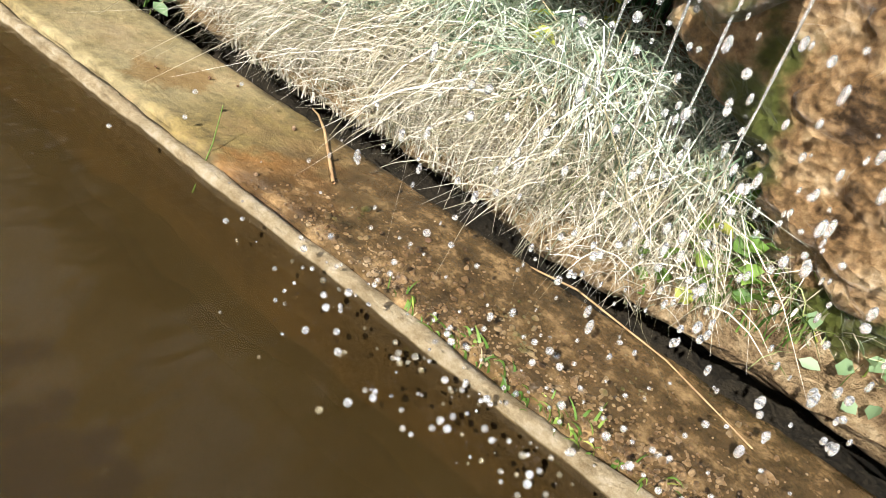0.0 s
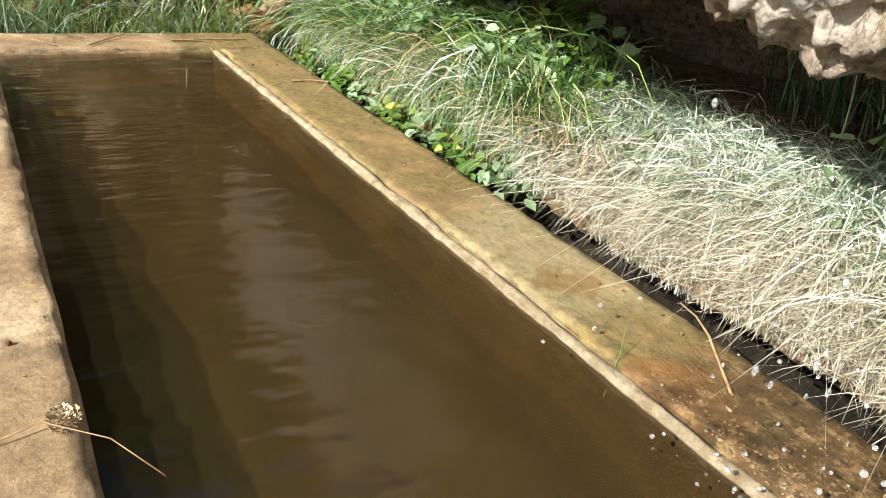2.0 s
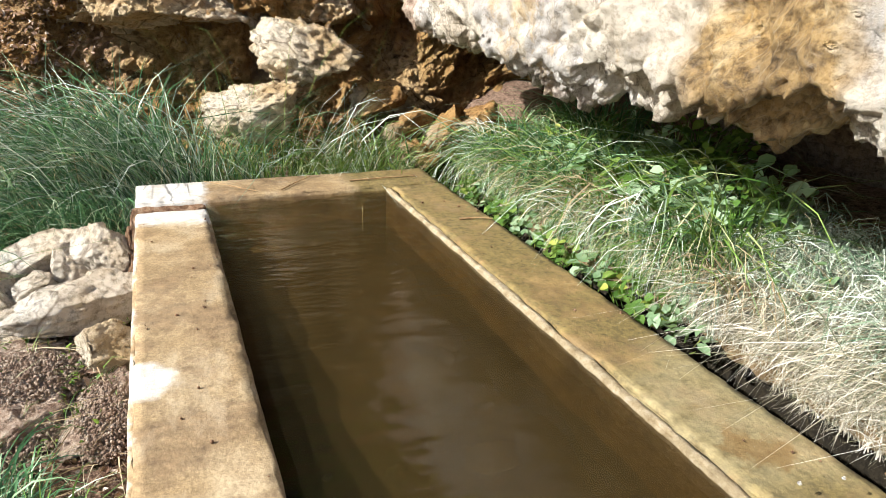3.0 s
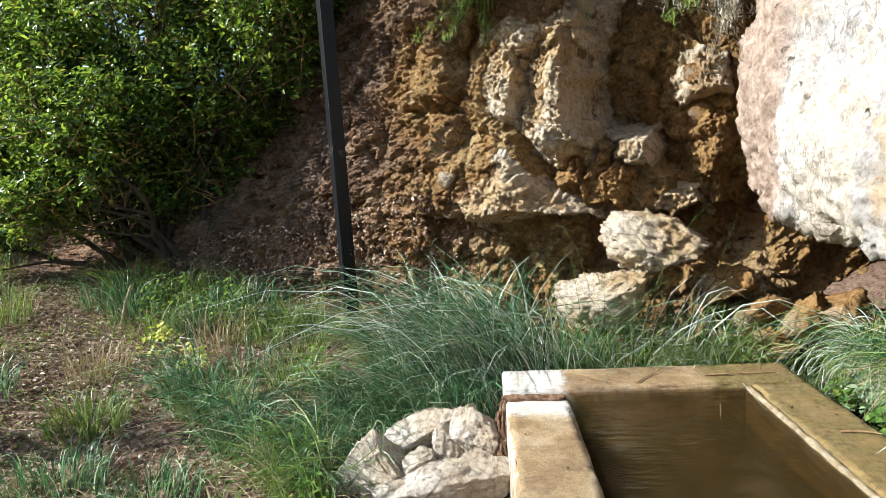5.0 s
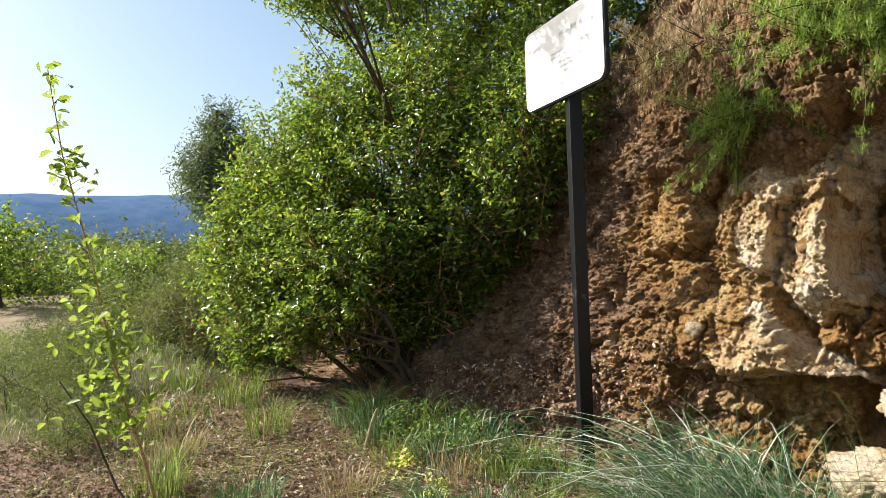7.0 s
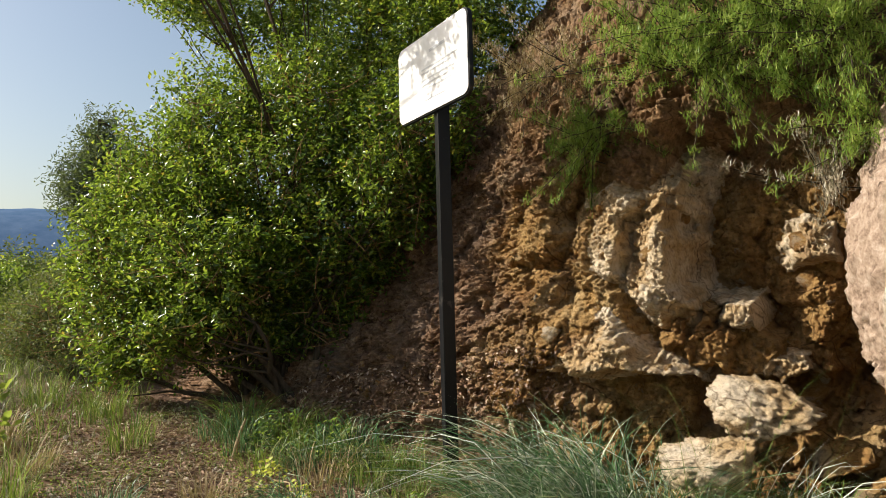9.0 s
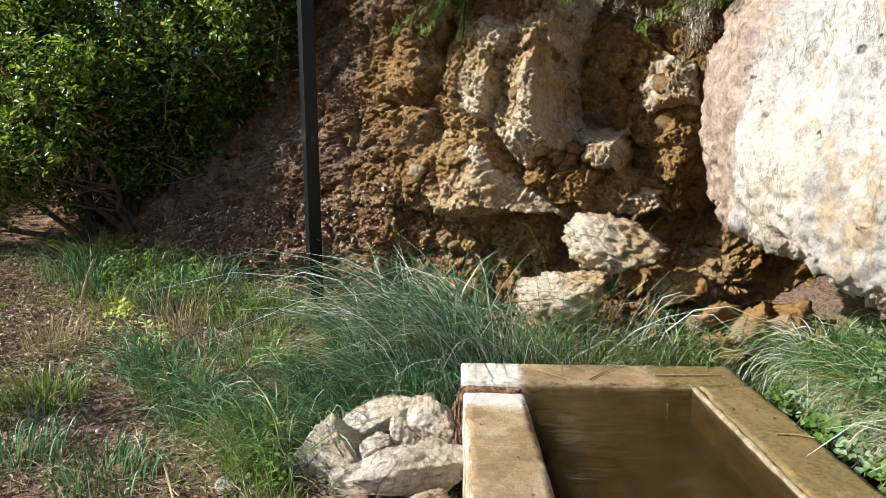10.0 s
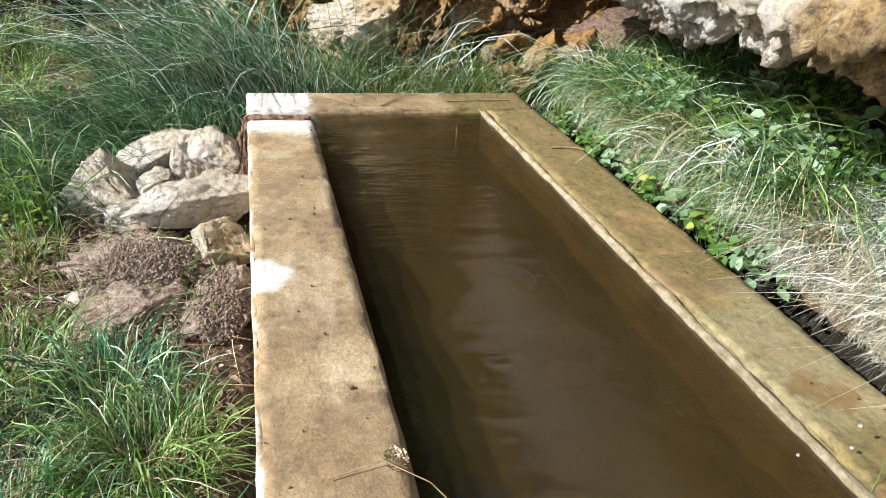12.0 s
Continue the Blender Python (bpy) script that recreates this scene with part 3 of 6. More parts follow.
def angular(size, seed, turn=(0, 0, 0), level=5, rough=1.0):
    """A split block of limestone: few broad cleaved faces, blunt arrises, pitted skin."""
    g = np.random.default_rng(seed)
    v, f = ico(level)
    v = v.copy() * 1.25
    for _ in range(9):
        n = g.normal(size=3) * np.array([1, 1, 1.3])
        n /= np.linalg.norm(n)
        over = v @ n - g.uniform(0.5, 0.8)
        v -= np.outer(np.where(over > 0, over * 0.96, 0), n)
    w = v / np.linalg.norm(v, axis=1, keepdims=True)
    k = rough * (0.06 * fbm(v * 1.8 + seed, 4, 0.6) + 0.05 * fbm(v * 6 + seed, 4, 0.7) + 0.05 * broken(v + seed, 2.6, 0.5) + 0.035 * broken(v + seed, 7.0, 0.6))
    v = (v + w * k[:, None]) * np.array(size) / 1.65
    r = np.array(Euler([radians(a) for a in turn]).to_matrix())
    return v @ r.T, f


# ---- ground ----
def smooth(a, b, x):
    t = min(1.0, max(0.0, (x - a) / (b - a)))
    return t * t * (3 - 2 * t)


def ground_z(x, y):
    z = 0.12 + 0.12 * max(0.0, min(-x - 2.2, 9.0)) + 0.02 * max(0.0, min(-x - 11.2, 300.0))
    ditch = 0.22 * smooth(-2.5, -2.2, x)
    z += -(0.04 + ditch) * smooth(0.8, 1.0, y) + (0.3 + ditch) * smooth(1.26, 1.42, y) + 0.26 * smooth(1.4, 1.85, y)
    z -= 0.1 * smooth(-6, -14, y) * smooth(-14, -4, x)
    z += 0.05 * noise.noise(Vector((x * 0.7, y * 0.7, 0))) + 0.025 * noise.noise(Vector((x * 2.6, y * 2.6, 3)))
    z += 0.022 * noise.fractal(Vector((x * 8, y * 8, 1)), 0.8, 2, 4)
    if -2.35 < x < 2.3 and -0.28 < y < 1.02:
        z = min(z, 0.05)
    return z


BANK = np.array([(1.6, -0.15), (1.44, 0.1), (1.36, 0.3), (1.26, 0.38), (1.19, 0.42), (1.16, 0.445), (1.19, 0.475), (1.28, 0.505), (1.4, 0.54), (1.6, 0.58), (1.9, 0.64), (2.3, 0.66)])


def bank_top(x, y):
    return np.interp(y, BANK[5:, 0], BANK[5:, 1]) + 0.03 * noise.noise(Vector((x * 2.2, y * 2.2, 9)))


def plant_z(x, y):
    """Where plants root: the ground, or the undercut bank beside the trough."""
    return max(ground_z(x, y), bank_top(x, y)) if y > 1.16 and -2.15 < x < 2.2 else ground_z(x, y)


def axis_steps(near_lo, near_hi, step, far_lo, far_hi, grow=1.18):
    mid = list(np.arange(near_lo, near_hi + step, step))
    d, p = step, near_lo
    while p > far_lo:
        d *= grow
        p -= d
        mid.insert(0, p)
    d, p = step, near_hi
    while p < far_hi:
        d *= grow
        p += d
        mid.append(p)
    return np.array(mid)


gx = axis_steps(-6.5, 2.6, 0.045, -900, 400)
gy = axis_steps(-5.0, 2.6, 0.045, -900, 500)
gv = np.array([(x, y, ground_z(x, y)) for x in gx for y in gy])
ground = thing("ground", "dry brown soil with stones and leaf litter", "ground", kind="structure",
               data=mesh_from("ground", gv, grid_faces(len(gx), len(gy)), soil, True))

# the undercut bank along the trough, with a dark gap before it
bx = np.arange(-2.3, 2.35, 0.025)
bw = np.linspace(0, len(BANK) - 1, 70)
bv = []
for x in bx:
    fade = 0.5 * smooth(-2.0, -2.35, x)
    for w in bw:
        y, z = np.interp(w, range(len(BANK)), BANK[:, 0]), np.interp(w, range(len(BANK)), BANK[:, 1])
        p = Vector((x, y, z))
        k = 0.05 * noise.fractal(p * 3.0, 0.8, 2.1, 5) + 0.02 * noise.fractal(p * 14, 0.7, 2.1, 4)
        front = 1 - smooth(5, 7, w)
        lift = 0.03 * noise.noise(Vector((x * 2.2, y * 2.2, 9))) * (1 - front)
        bv.append((x, y - k * front, z + k * 0.5 * (1 - front) + lift - fade))
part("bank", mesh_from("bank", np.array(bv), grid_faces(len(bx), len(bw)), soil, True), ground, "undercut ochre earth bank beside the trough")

# ---- cliff ----
TOE = np.array([(-8.0, -7.5), (-6.0, -5.2), (-4.95, -3.3), (-4.3, -1.9), (-3.8, -0.85), (-3.45, 0.0), (-3.2, 0.7), (-3.0, 1.3), (-2.95, 2.2), (-2.9, 3.4)])
LEAN = np.array([1.3, 1.1, 0.8, 0.48, 0.3, 0.16, 0.12, 0.14, 0.2, 0.2])
TALL = np.array([0.5, 1.1, 2.6, 4.4, 5.6, 6.0, 6.0, 6.0, 6.0, 6.0])


def ramp_up(a, b, x):
    t = np.clip((x - a) / (b - a), 0, 1)
    return t * t * (3 - 2 * t)


def facet(y, z, yc, zc, top, planes):
    """Height of a broken block: a flat top cut by sloping planes (dy, dz, offset, slope)."""
    h = np.full(len(y), top)
    for dy, dz, off, slope in planes:
        k = math.hypot(dy, dz)
        h = np.minimum(h, top - slope * (((y - yc) * dy + (z - zc) * dz) / k - off))
    return h


# blocks that stand out of the face: middle (y, z), how far they jut, their cut planes, and whether they are pale
BLOCKS = [
    (0.06, 1.88, 0.26, [(1, 0.12, 0.12, 3.5), (-1, 0.25, -0.09, 0.75), (0.1, 1, 0.27, 1.3), (-0.35, -1, 0.3, 1.6)], True),
    (-0.22, 1.95, 0.2, [(1, -0.35, 0.12, 1.6), (-1, 0.1, -0.06, 0.55), (-1, -0.3, 0.2, 3.0), (-0.1, 1, 0.2, 1.1), (-0.2, -1, 0.24, 1.5)], True),
    (-0.4, 1.93, 0.12, [(1, -0.2, 0.05, 1.8), (-1, 0.2, 0.0, 0.7), (0, 1, 0.16, 1.0), (0.2, -1, 0.2, 1.2)], False),
    (-0.24, 1.53, 0.15, [(0.79, 0.61, 0.03, 1.9), (-0.79, -0.61, 0.02, 0.9), (0.61, -0.79, 0.34, 2.0), (-0.61, 0.79, 0.34, 2.0)], False),
    (-0.42, 1.24, 0.2, [(0, 1, 0.08, 0.75), (0.1, -1, 0.14, 3.0), (-1, 0.3, 0.14, 0.6), (1, 0.2, 0.26, 2.2)], False),
    (-0.14, 1.17, 0.31, [(-0.72, 0.7, 0.03, 0.9), (0.6, 0.8, 0.1, 2.2), (0.05, -1, 0.08, 4.0)], True),
    (-0.72, 1.5, 0.14, [(1, 0.1, 0.1, 1.2), (-1, 0.2, 0.02, 0.7), (0, 1, 0.1, 0.8), (0.1, -1, 0.12, 1.6)], False),
    (-0.85, 1.95, 0.13, [(1, 0, 0.1, 1.2), (-1, 0.2, 0.04, 0.7), (0, 1, 0.12, 0.8), (0, -1, 0.14, 1.6)], False),
    (0.42, 1.25, 0.05, [(1, 0.1, 0.34, 1.6), (-1, 0.1, 0.3, 1.5), (0, 1, 0.08, 1.1), (0.05, -1, 0.12, 4.0)], False),
    (0.2, 1.34, 0.15, [(1, 0.2, 0.05, 2.0), (-1, 0.2, 0.01, 0.8), (0, 1, 0.05, 1.2), (0, -1, 0.06, 2.0)], False),
    (0.34, 1.36, 0.16, [(1, -0.2, 0.05, 2.0), (-1, 0.4, 0.01, 0.9), (0.2, 1, 0.05, 1.2), (0, -1, 0.07, 2.0)], False),
    (0.5, 1.41, 0.18, [(1, 0.1, 0.06, 2.0), (-1, 0.1, 0.02, 0.9), (-0.3, 1, 0.05, 1.2), (0.2, -1, 0.06, 2.0)], True),
    (0.36, 1.22, 0.15, [(1, 0.1, 0.12, 2.0), (-1, 0.1, 0.08, 0.9), (-0.1, 1, 0.05, 1.0), (0.1, -1, 0.06, 3.0)], False),
    (0.78, 1.18, 0.06, [(1, 0.1, 0.08, 1.6), (-1, 0.1, 0.06, 0.9), (0.2, 1, 0.05, 1.1), (0, -1, 0.05, 3.0)], True),
    (0.92, 1.87, 0.13, [(1, 0.2, 0.06, 2.0), (-1, 0.1, 0.03, 1.2), (0.1, 1, 0.07, 1.2), (0, -1, 0.08, 2.0)], True),
]


def cliff_sheet(u, h0):
    """Places of the rock face: u along the toe (0 to 9), h0 the share of its height."""
    i = np.minimum(u.astype(int), len(TOE) - 2)
    t = (u - i)[:, None]
    a, b, c, d = (TOE[np.clip(i + j, 0, len(TOE) - 1)] for j in (-1, 0, 1, 2))
    p = 0.5 * (2 * b + (c - a) * t + (2 * a - 5 * b + 4 * c - d) * t * t + (3 * b - 3 * c + d - a) * t ** 3)
    tan = TOE[i + 1] - TOE[i]
    n = np.stack([tan[:, 1], -tan[:, 0]], 1) / np.linalg.norm(tan, axis=1, keepdims=True)
    t = t[:, 0]
    lean, tall = LEAN[i] * (1 - t) + LEAN[i + 1] * t, TALL[i] * (1 - t) + TALL[i + 1] * t
    h = h0 * tall
    z = h + 0.1
    back = lean * h + 0.22 * np.maximum(0, h - 3.0) ** 1.4
    q = np.stack([p[:, 0], p[:, 1], h], 1)
    wob = np.stack([fbm(q * 3.5 + k * 17.0, 4, 0.55) for k in (1, 2)], 1)
    y, zz = p[:, 1] + 0.085 * wob[:, 0], z + 0.085 * wob[:, 1]
    # the deep hollow to one side of the pale slabs, the cavity above the fallen boulders, the gap before the overhang
    base = 0.07 * perlin(q * 1.1) - 0.02
    hollow = ramp_up(0.13, 0.26, y) * ramp_up(1.14, 0.84, y) * ramp_up(1.2, 1.4, zz) * ramp_up(2.8, 2.55, zz)
    base -= hollow * np.clip(0.46 - 0.36 * (y - 0.15), 0.1, 0.46)
    base -= 0.24 * ramp_up(0.25, 0.4, y) * ramp_up(0.66, 0.8, zz) * ramp_up(1.17, 1.1, zz) * ramp_up(1.15, 0.95, y)
    base -= 0.4 * np.exp(-((y - 1.14) / 0.12) ** 2 - ((zz - 1.15) / 0.4) ** 2)
    base += 0.2 * ramp_up(2.52, 2.7, zz) * ramp_up(-0.7, 0.0, y) + 0.12 * ramp_up(2.15, 2.4, zz) * ramp_up(-1.6, -1.0, y) * ramp_up(0.25, 0.1, y)
    which = np.full(len(y), -1)
    for k, (yc, zc, top, planes, _) in enumerate(BLOCKS):
        f = facet(y, zz, yc, zc, top * 1.4, [(dy, dz, off, slope * (1.4 if yc < 0.12 else 3.4)) for dy, dz, off, slope in planes])
        which = np.where(f > base, k, which)
        base = np.maximum(base, f)
    rocky = 1.0 - 0.5 * ramp_up(-1.6, -3.2, p[:, 1])
    own = np.where(which >= 0, 0.62, 1.0)
    tilt = np.stack([q[:, 0], q[:, 1] * 0.92 - q[:, 2] * 0.39, (q[:, 2] * 0.92 + q[:, 1] * 0.39) * 1.35], 1)
    flow = tilt + 0.06 * np.stack([perlin(q * 5 + k * 9.0) for k in (1, 2, 3)], 1)
    out = base + rocky * (own * 0.11 * broken(flow, 2.3) + 0.05 * own * broken(flow, 5.5)) + 0.03 * broken(flow, 14, 0.5)
    out += own * 0.04 * fbm(q * 4.2, 4, 0.6) - 0.02 * np.abs(fbm(q * 11, 3, 0.7)) + 0.024 * fbm(q * 19, 3, 0.75) + 0.014 * fbm(q * 52, 2, 0.7)
    out -= 0.06
    x, yy = p[:, 0] + n[:, 0] * (out - back), p[:, 1] + n[:, 1] * (out - back)
    gz = np.interp(u, np.arange(len(TOE)), [ground_z(*e) for e in TOE]) - 0.15
    return np.stack([x, yy, gz + h], 1), which


us = np.concatenate([np.linspace(0, 2.1, 60, endpoint=False), np.linspace(2.1, 3.4, 190, endpoint=False), np.linspace(3.4, 7.5, 520, endpoint=False), np.linspace(7.5, 9, 30)])
hs = np.concatenate([np.linspace(0, 0.53, 430, endpoint=False), np.linspace(0.53, 1, 70)])
NU, NV = len(us), len(hs)
uu, vv = (e.ravel() for e in np.meshgrid(us, hs, indexing="ij"))
cv, owner = cliff_sheet(uu, vv)
cf = grid_faces(NU, NV)
face_owner = owner[cf[:, 0]]


def sub_mesh(name, verts, faces, mat):
    used, back = np.unique(faces.ravel(), return_inverse=True)
    return mesh_from(name, verts[used], back.reshape(faces.shape), mat)


cliff = thing("cliff", "broken ochre and limestone rock face above the trough", "cliff", kind="structure",
              data=sub_mesh("cliff", cv, cf[face_owner < 0], cliff_rock))
for k, b in enumerate(BLOCKS):
    if (face_owner == k).sum() > 30:
        part("rock", sub_mesh("rock", cv, cf[face_owner == k], pale_rock if b[4] else cliff_rock), cliff, "pale broken limestone slab" if b[4] else "")

# the bank's top, running back from the brow so that the hill is closed
top = cv.reshape(NU, NV, 3)[::6, -1]
back = top + np.array([-9.0, 3.0, 2.2])
hv = np.concatenate([top[:, None], (top * 0.6 + back * 0.4 + np.array([0, 0, 0.5]))[:, None], back[:, None], (back + np.array([-8.0, 4.0, -6.0]))[:, None]], 1)
part("slope_top", mesh_from("slope_top", hv.reshape(-1, 3), grid_faces(len(top), 4), soil, True), cliff)


FRONT = cv.reshape(NU, NV, 3)[160:, ::2].reshape(-1, 3)


def cliff_x(y, z):
    """How far out the rock face stands at (y, z)."""
    d = (FRONT[:, 1] - y) ** 2 + (FRONT[:, 2] - z) ** 2
    return float(FRONT[np.argpartition(d, 6)[:6], 0].max())


SHARDS = [mesh_from("rock", *rock_shape((1, 1, 1), 700 + k, 3, 9, 0.22), (ochre_rock, ochre_rock, ochre_rock, ochre_rock, pale_rock)[k % 5]) for k in range(9)]
g = np.random.default_rng(710)
grid = cv.reshape(NU, NV, 3)
for k in range(150):
    i, j = g.integers(250, 690), int(430 * g.uniform(0.02, 0.85) ** 1.3)
    x, y, z = grid[i, j]
    s = min(0.08, 0.022 * math.exp(abs(g.normal(0, 0.7))))
    ob = part("rock", SHARDS[g.integers(0, 9)], cliff)
    ob.matrix_basis = pose(x - 0.25 * s, y, z, *g.uniform(-40, 40, 3)) @ Matrix.Diagonal((s * 1.5, s * g.uniform(1.2, 2.6), s * g.uniform(0.8, 1.7), 1))

for k in range(110):
    i, j = g.integers(70, 330), int(430 * g.uniform(0.01, 0.4))
    x, y, z = grid[i, j]
    s = min(0.07, 0.018 * math.exp(abs(g.normal(0, 0.7))))
    ob = part("rock", SHARDS[g.integers(0, 9)], cliff)
    ob.matrix_basis = pose(x - 0.25 * s, y, z, *g.uniform(-40, 40, 3)) @ Matrix.Diagonal((s * 1.5, s * g.uniform(1.2, 2.2), s * g.uniform(0.8, 1.7), 1))
n = 5200
c = grid[g.integers(60, 380, n), (150 * g.uniform(0, 1, n) ** 1.5).astype(int)] + g.uniform(0.0, 0.015, (n, 3))
v, f = leaves(c, np.array([0.5, -0.4, 0.75]) + g.normal(0, 0.4, (n, 3)), g.normal(size=(n, 3)), 0.04 * g.uniform(0.5, 1.4, n), 0.02 * g.uniform(0.5, 1.2, n), 0.35)
tagged(part("leaf_litter", mesh_from("leaf_litter", v, f, litter_mat), cliff, "brown dead leaves on the earth slope"), kind="stuff")

# ---- overhang ----
LIP_X = [-3.4, -3.0, -2.5, -1.6, -1.2, -0.95, -0.52, -0.35, -0.19, -0.08, 0.02, 0.23, 0.5, 0.8, 1.3, 2.4]
LIP_Z = [1.5, 1.25, 1.11, 1.05, 1.02, 1.02, 1.045, 1.02, 1.075, 1.02, 1.015, 1.0, 1.0, 1.08, 1.14, 1.14]
LIP_Y = [1.35, 1.05, 0.97, 0.95, 0.95, 0.95, 0.95, 0.97, 0.95, 0.93, 0.95, 0.95, 0.97, 1.03, 1.1, 1.25]
PROFILE = np.array([(1.9, -0.8), (1.6, -0.45), (1.25, -0.12), (0.8, 0.06), (0.4, 0.06), (0.14, 0.0), (0.0, 0.09), (-0.03, 0.35), (0.05, 0.8), (0.22, 1.3), (0.6, 1.75), (1.4, 2.1), (3.2, 2.5)])


def block(p, scale, crack=0.35):
    """Angular broken faces: each cell juts and tilts its own way, with a crack round it."""
    q = p * scale
    d, pts = noise.voronoi(q)
    c = pts[0]
    r = noise.cell_vector(c * 57.3)
    e = q - c
    return 0.5 * r.x + 0.8 * (r.y * e.y + r.z * e.z + 0.5 * r.x * e.x) - crack * max(0.0, 1 - (d[1] - d[0]) / 0.12)


def overhang_point(u, w):
    x = -3.4 + 6.0 * u
    lz, ly = np.interp(x, LIP_X, LIP_Z), np.interp(x, LIP_X, LIP_Y)
    k = w * (len(PROFILE) - 1)
    i = min(int(k), len(PROFILE) - 2)
    t = k - i
    q = PROFILE[i] * (1 - t) + PROFILE[i + 1] * t
    endc = smooth(-3.4, -2.8, x)
    y = ly + q[0] + (1 - endc) * 0.5 * max(0, 1 - abs(q[0]))
    z = lz + q[1] * (0.35 + 0.65 * endc if q[1] > 0 else 1)
    p = Vector((x, y, z))
    lip = math.exp(-((q[1] - 0.02) / 0.14) ** 2)
    out = (1 - lip) * (0.1 * noise.noise(p * 1.2) + 0.07 * block(p + Vector((0, 5, 0)), 0.9, 0.15)) + 0.035 * noise.fractal(p * 4, 0.9, 2.1, 5) + 0.022 * noise.fractal(p * 16, 0.6, 2.1, 5)
    out += 0.02 * block(p, 5.0, 0.4) + lip * (0.04 * noise.fractal(p * 6.5, 0.7, 2.2, 5) + 0.018 * block(p, 8.0) + 0.022 * noise.fractal(p * 22, 0.7, 2.1, 4))
    a, b = PROFILE[max(0, i - 1)], PROFILE[min(len(PROFILE) - 1, i + 2)]
    d = (b - a) / np.linalg.norm(b - a)
    ny, nz = -d[1], d[0]
    end = 0.25 * noise.fractal(Vector((3, y * 2.5, z * 2.5)), 0.9, 2, 4) * (1 - endc)
    return x + end, y + ny * out, z + nz * out


OU, OW = 450, 230
ov = np.array([overhang_point(u, w) for u in np.linspace(0, 1, OU) for w in np.linspace(0, 1, OW)])
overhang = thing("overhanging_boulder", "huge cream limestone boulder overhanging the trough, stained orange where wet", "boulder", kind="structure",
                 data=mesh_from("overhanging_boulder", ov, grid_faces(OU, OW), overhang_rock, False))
# end face of the overhang towards the cliff
endv = ov.reshape(OU, OW, 3)[0]
cap = np.stack([endv, endv * np.array([1, 0.3, 0.3]) + np.array([-0.25, 1.4, 1.1]), endv * np.array([0, 0.1, 0.1]) + np.array([-3.0, 2.1, 1.5])], 0)
part("end_face", mesh_from("end_face", cap.reshape(-1, 3), grid_faces(3, OW), cliff_rock, False), overhang)
# small hanging tip from which the water drips
v, f = rock_shape((0.16, 0.14, 0.2), 41, 3, 6, 0.16)
part("hanging_tip", mesh_from("hanging_tip", v + np.array([0.7, 0.97, 0.99]), f, wet_rock, True), overhang)


def boulder(x, y, z, size, seed, mat, label, turn=(0, 0, 0), level=5, rough=1.5):
    v, f = angular(size, seed, turn, level, rough)
    return thing("boulder", label, "boulder", "fallen boulders", data=mesh_from("boulder", v, f, mat), at=pose(x, y, z))


boulder(-3.05, 0.64, 0.97, (0.42, 0.4, 0.29), 57, pale_rock, "pale rough limestone boulder at the cliff foot", (0, 6, 10), 5, 1.8)
boulder(-2.95, 0.36, 0.7, (0.4, 0.38, 0.32), 58, pale_rock, "large cream limestone boulder half hidden by grass", (8, 0, -20), 5, 1.8)
for k, (x, y, z, w) in enumerate([(-2.85, 1.1, 0.55, 0.26), (-2.75, 1.3, 0.56, 0.3), (-2.95, 0.95, 0.72, 0.24), (-2.7, 1.12, 0.48, 0.18), (-2.6, 1.45, 0.6, 0.26)]):
    boulder(x, y, z, (w, w * 1.1, w * 0.8), 53 + 100 * k, ochre_rock, "crumbly ochre rock under the overhang", (0, 0, 40 * k), 4, 2.0)
v, f = rock_shape((1.3, 0.75, 0.85), 54, 6, 8, 0.16)
part("wet_bulge", mesh_from("wet_bulge", v + np.array([1.3, 1.36, 0.86]), f, wet_rock), overhang, "wet brown mossy rock bulge under the drips")

# ---- trough ----
X0, X1, Y0, Y1 = -2.26, 2.2, -0.25, 0.984
trough = thing("water_trough", "long stained concrete water trough full of murky water", "water trough")


def wall(name, lo, hi, seed, label="", radius=0.012, chip=0.022, amp=0.002, mat=None, step=0.022):
    v, f = rounded_box(lo, hi, step, radius, amp, seed, chip)
    return part(name, mesh_from(name, v, f, mat or concrete, True), trough, label)


wall("side_wall", (-1.875, Y0, 0.0), (1.95, 0.0, 0.5), 1, "brown-stained concrete rim with bare cement edge")
wall("side_wall", (-1.997, 0.75, 0.0), (1.95, Y1, 0.5), 2, "algae-stained concrete rim, wet under the drips")
wall("end_wall", (X0, Y0, 0.0), (-2.0, Y1, 0.502), 3, "concrete end wall with pale bare corner")
wall("end_wall", (1.953, Y0, 0.0), (X1, Y1, 0.5), 4, step=0.06)
wall("channel_sill", (-1.999, Y0 - 0.004, 0.0), (-1.878, -0.003, 0.41), 5, "mud-lined overflow notch", 0.01, 0.01, 0.006, crust)
wall("basin_floor", (-2.0, 0.003, 0.0), (1.95, 0.747, 0.09), 6, mat=silt, step=0.12)
# mortar strip down the inner faces
wall("inner_render", (-1.99, 0.728, 0.06), (1.94, 0.752, 0.495), 7, "pale rough mortar face", 0.006, 0.01, 0.005, mortar)
wall("notch_mud", (-1.9985, Y0 - 0.012, 0.36), (-1.972, -0.004, 0.482), 8, "dark mud lining the overflow notch", 0.01, 0.012, 0.008, crust)
# crust spilled from the notch
v, f = angular((0.17, 0.12, 0.44), 61, (0, 0, 0), 5, 2.2)
part("mineral_crust", mesh_from("mineral_crust", v + np.array([-1.93, -0.27, 0.22]), f, crust), trough, "rusty brown mineral crust below the overflow")

# water
wx, wy = np.linspace(-2.0, 1.95, 160), np.linspace(0.0, 0.75, 40)
wv = np.array([(x, y, 0.482) for x in wx for y in wy])
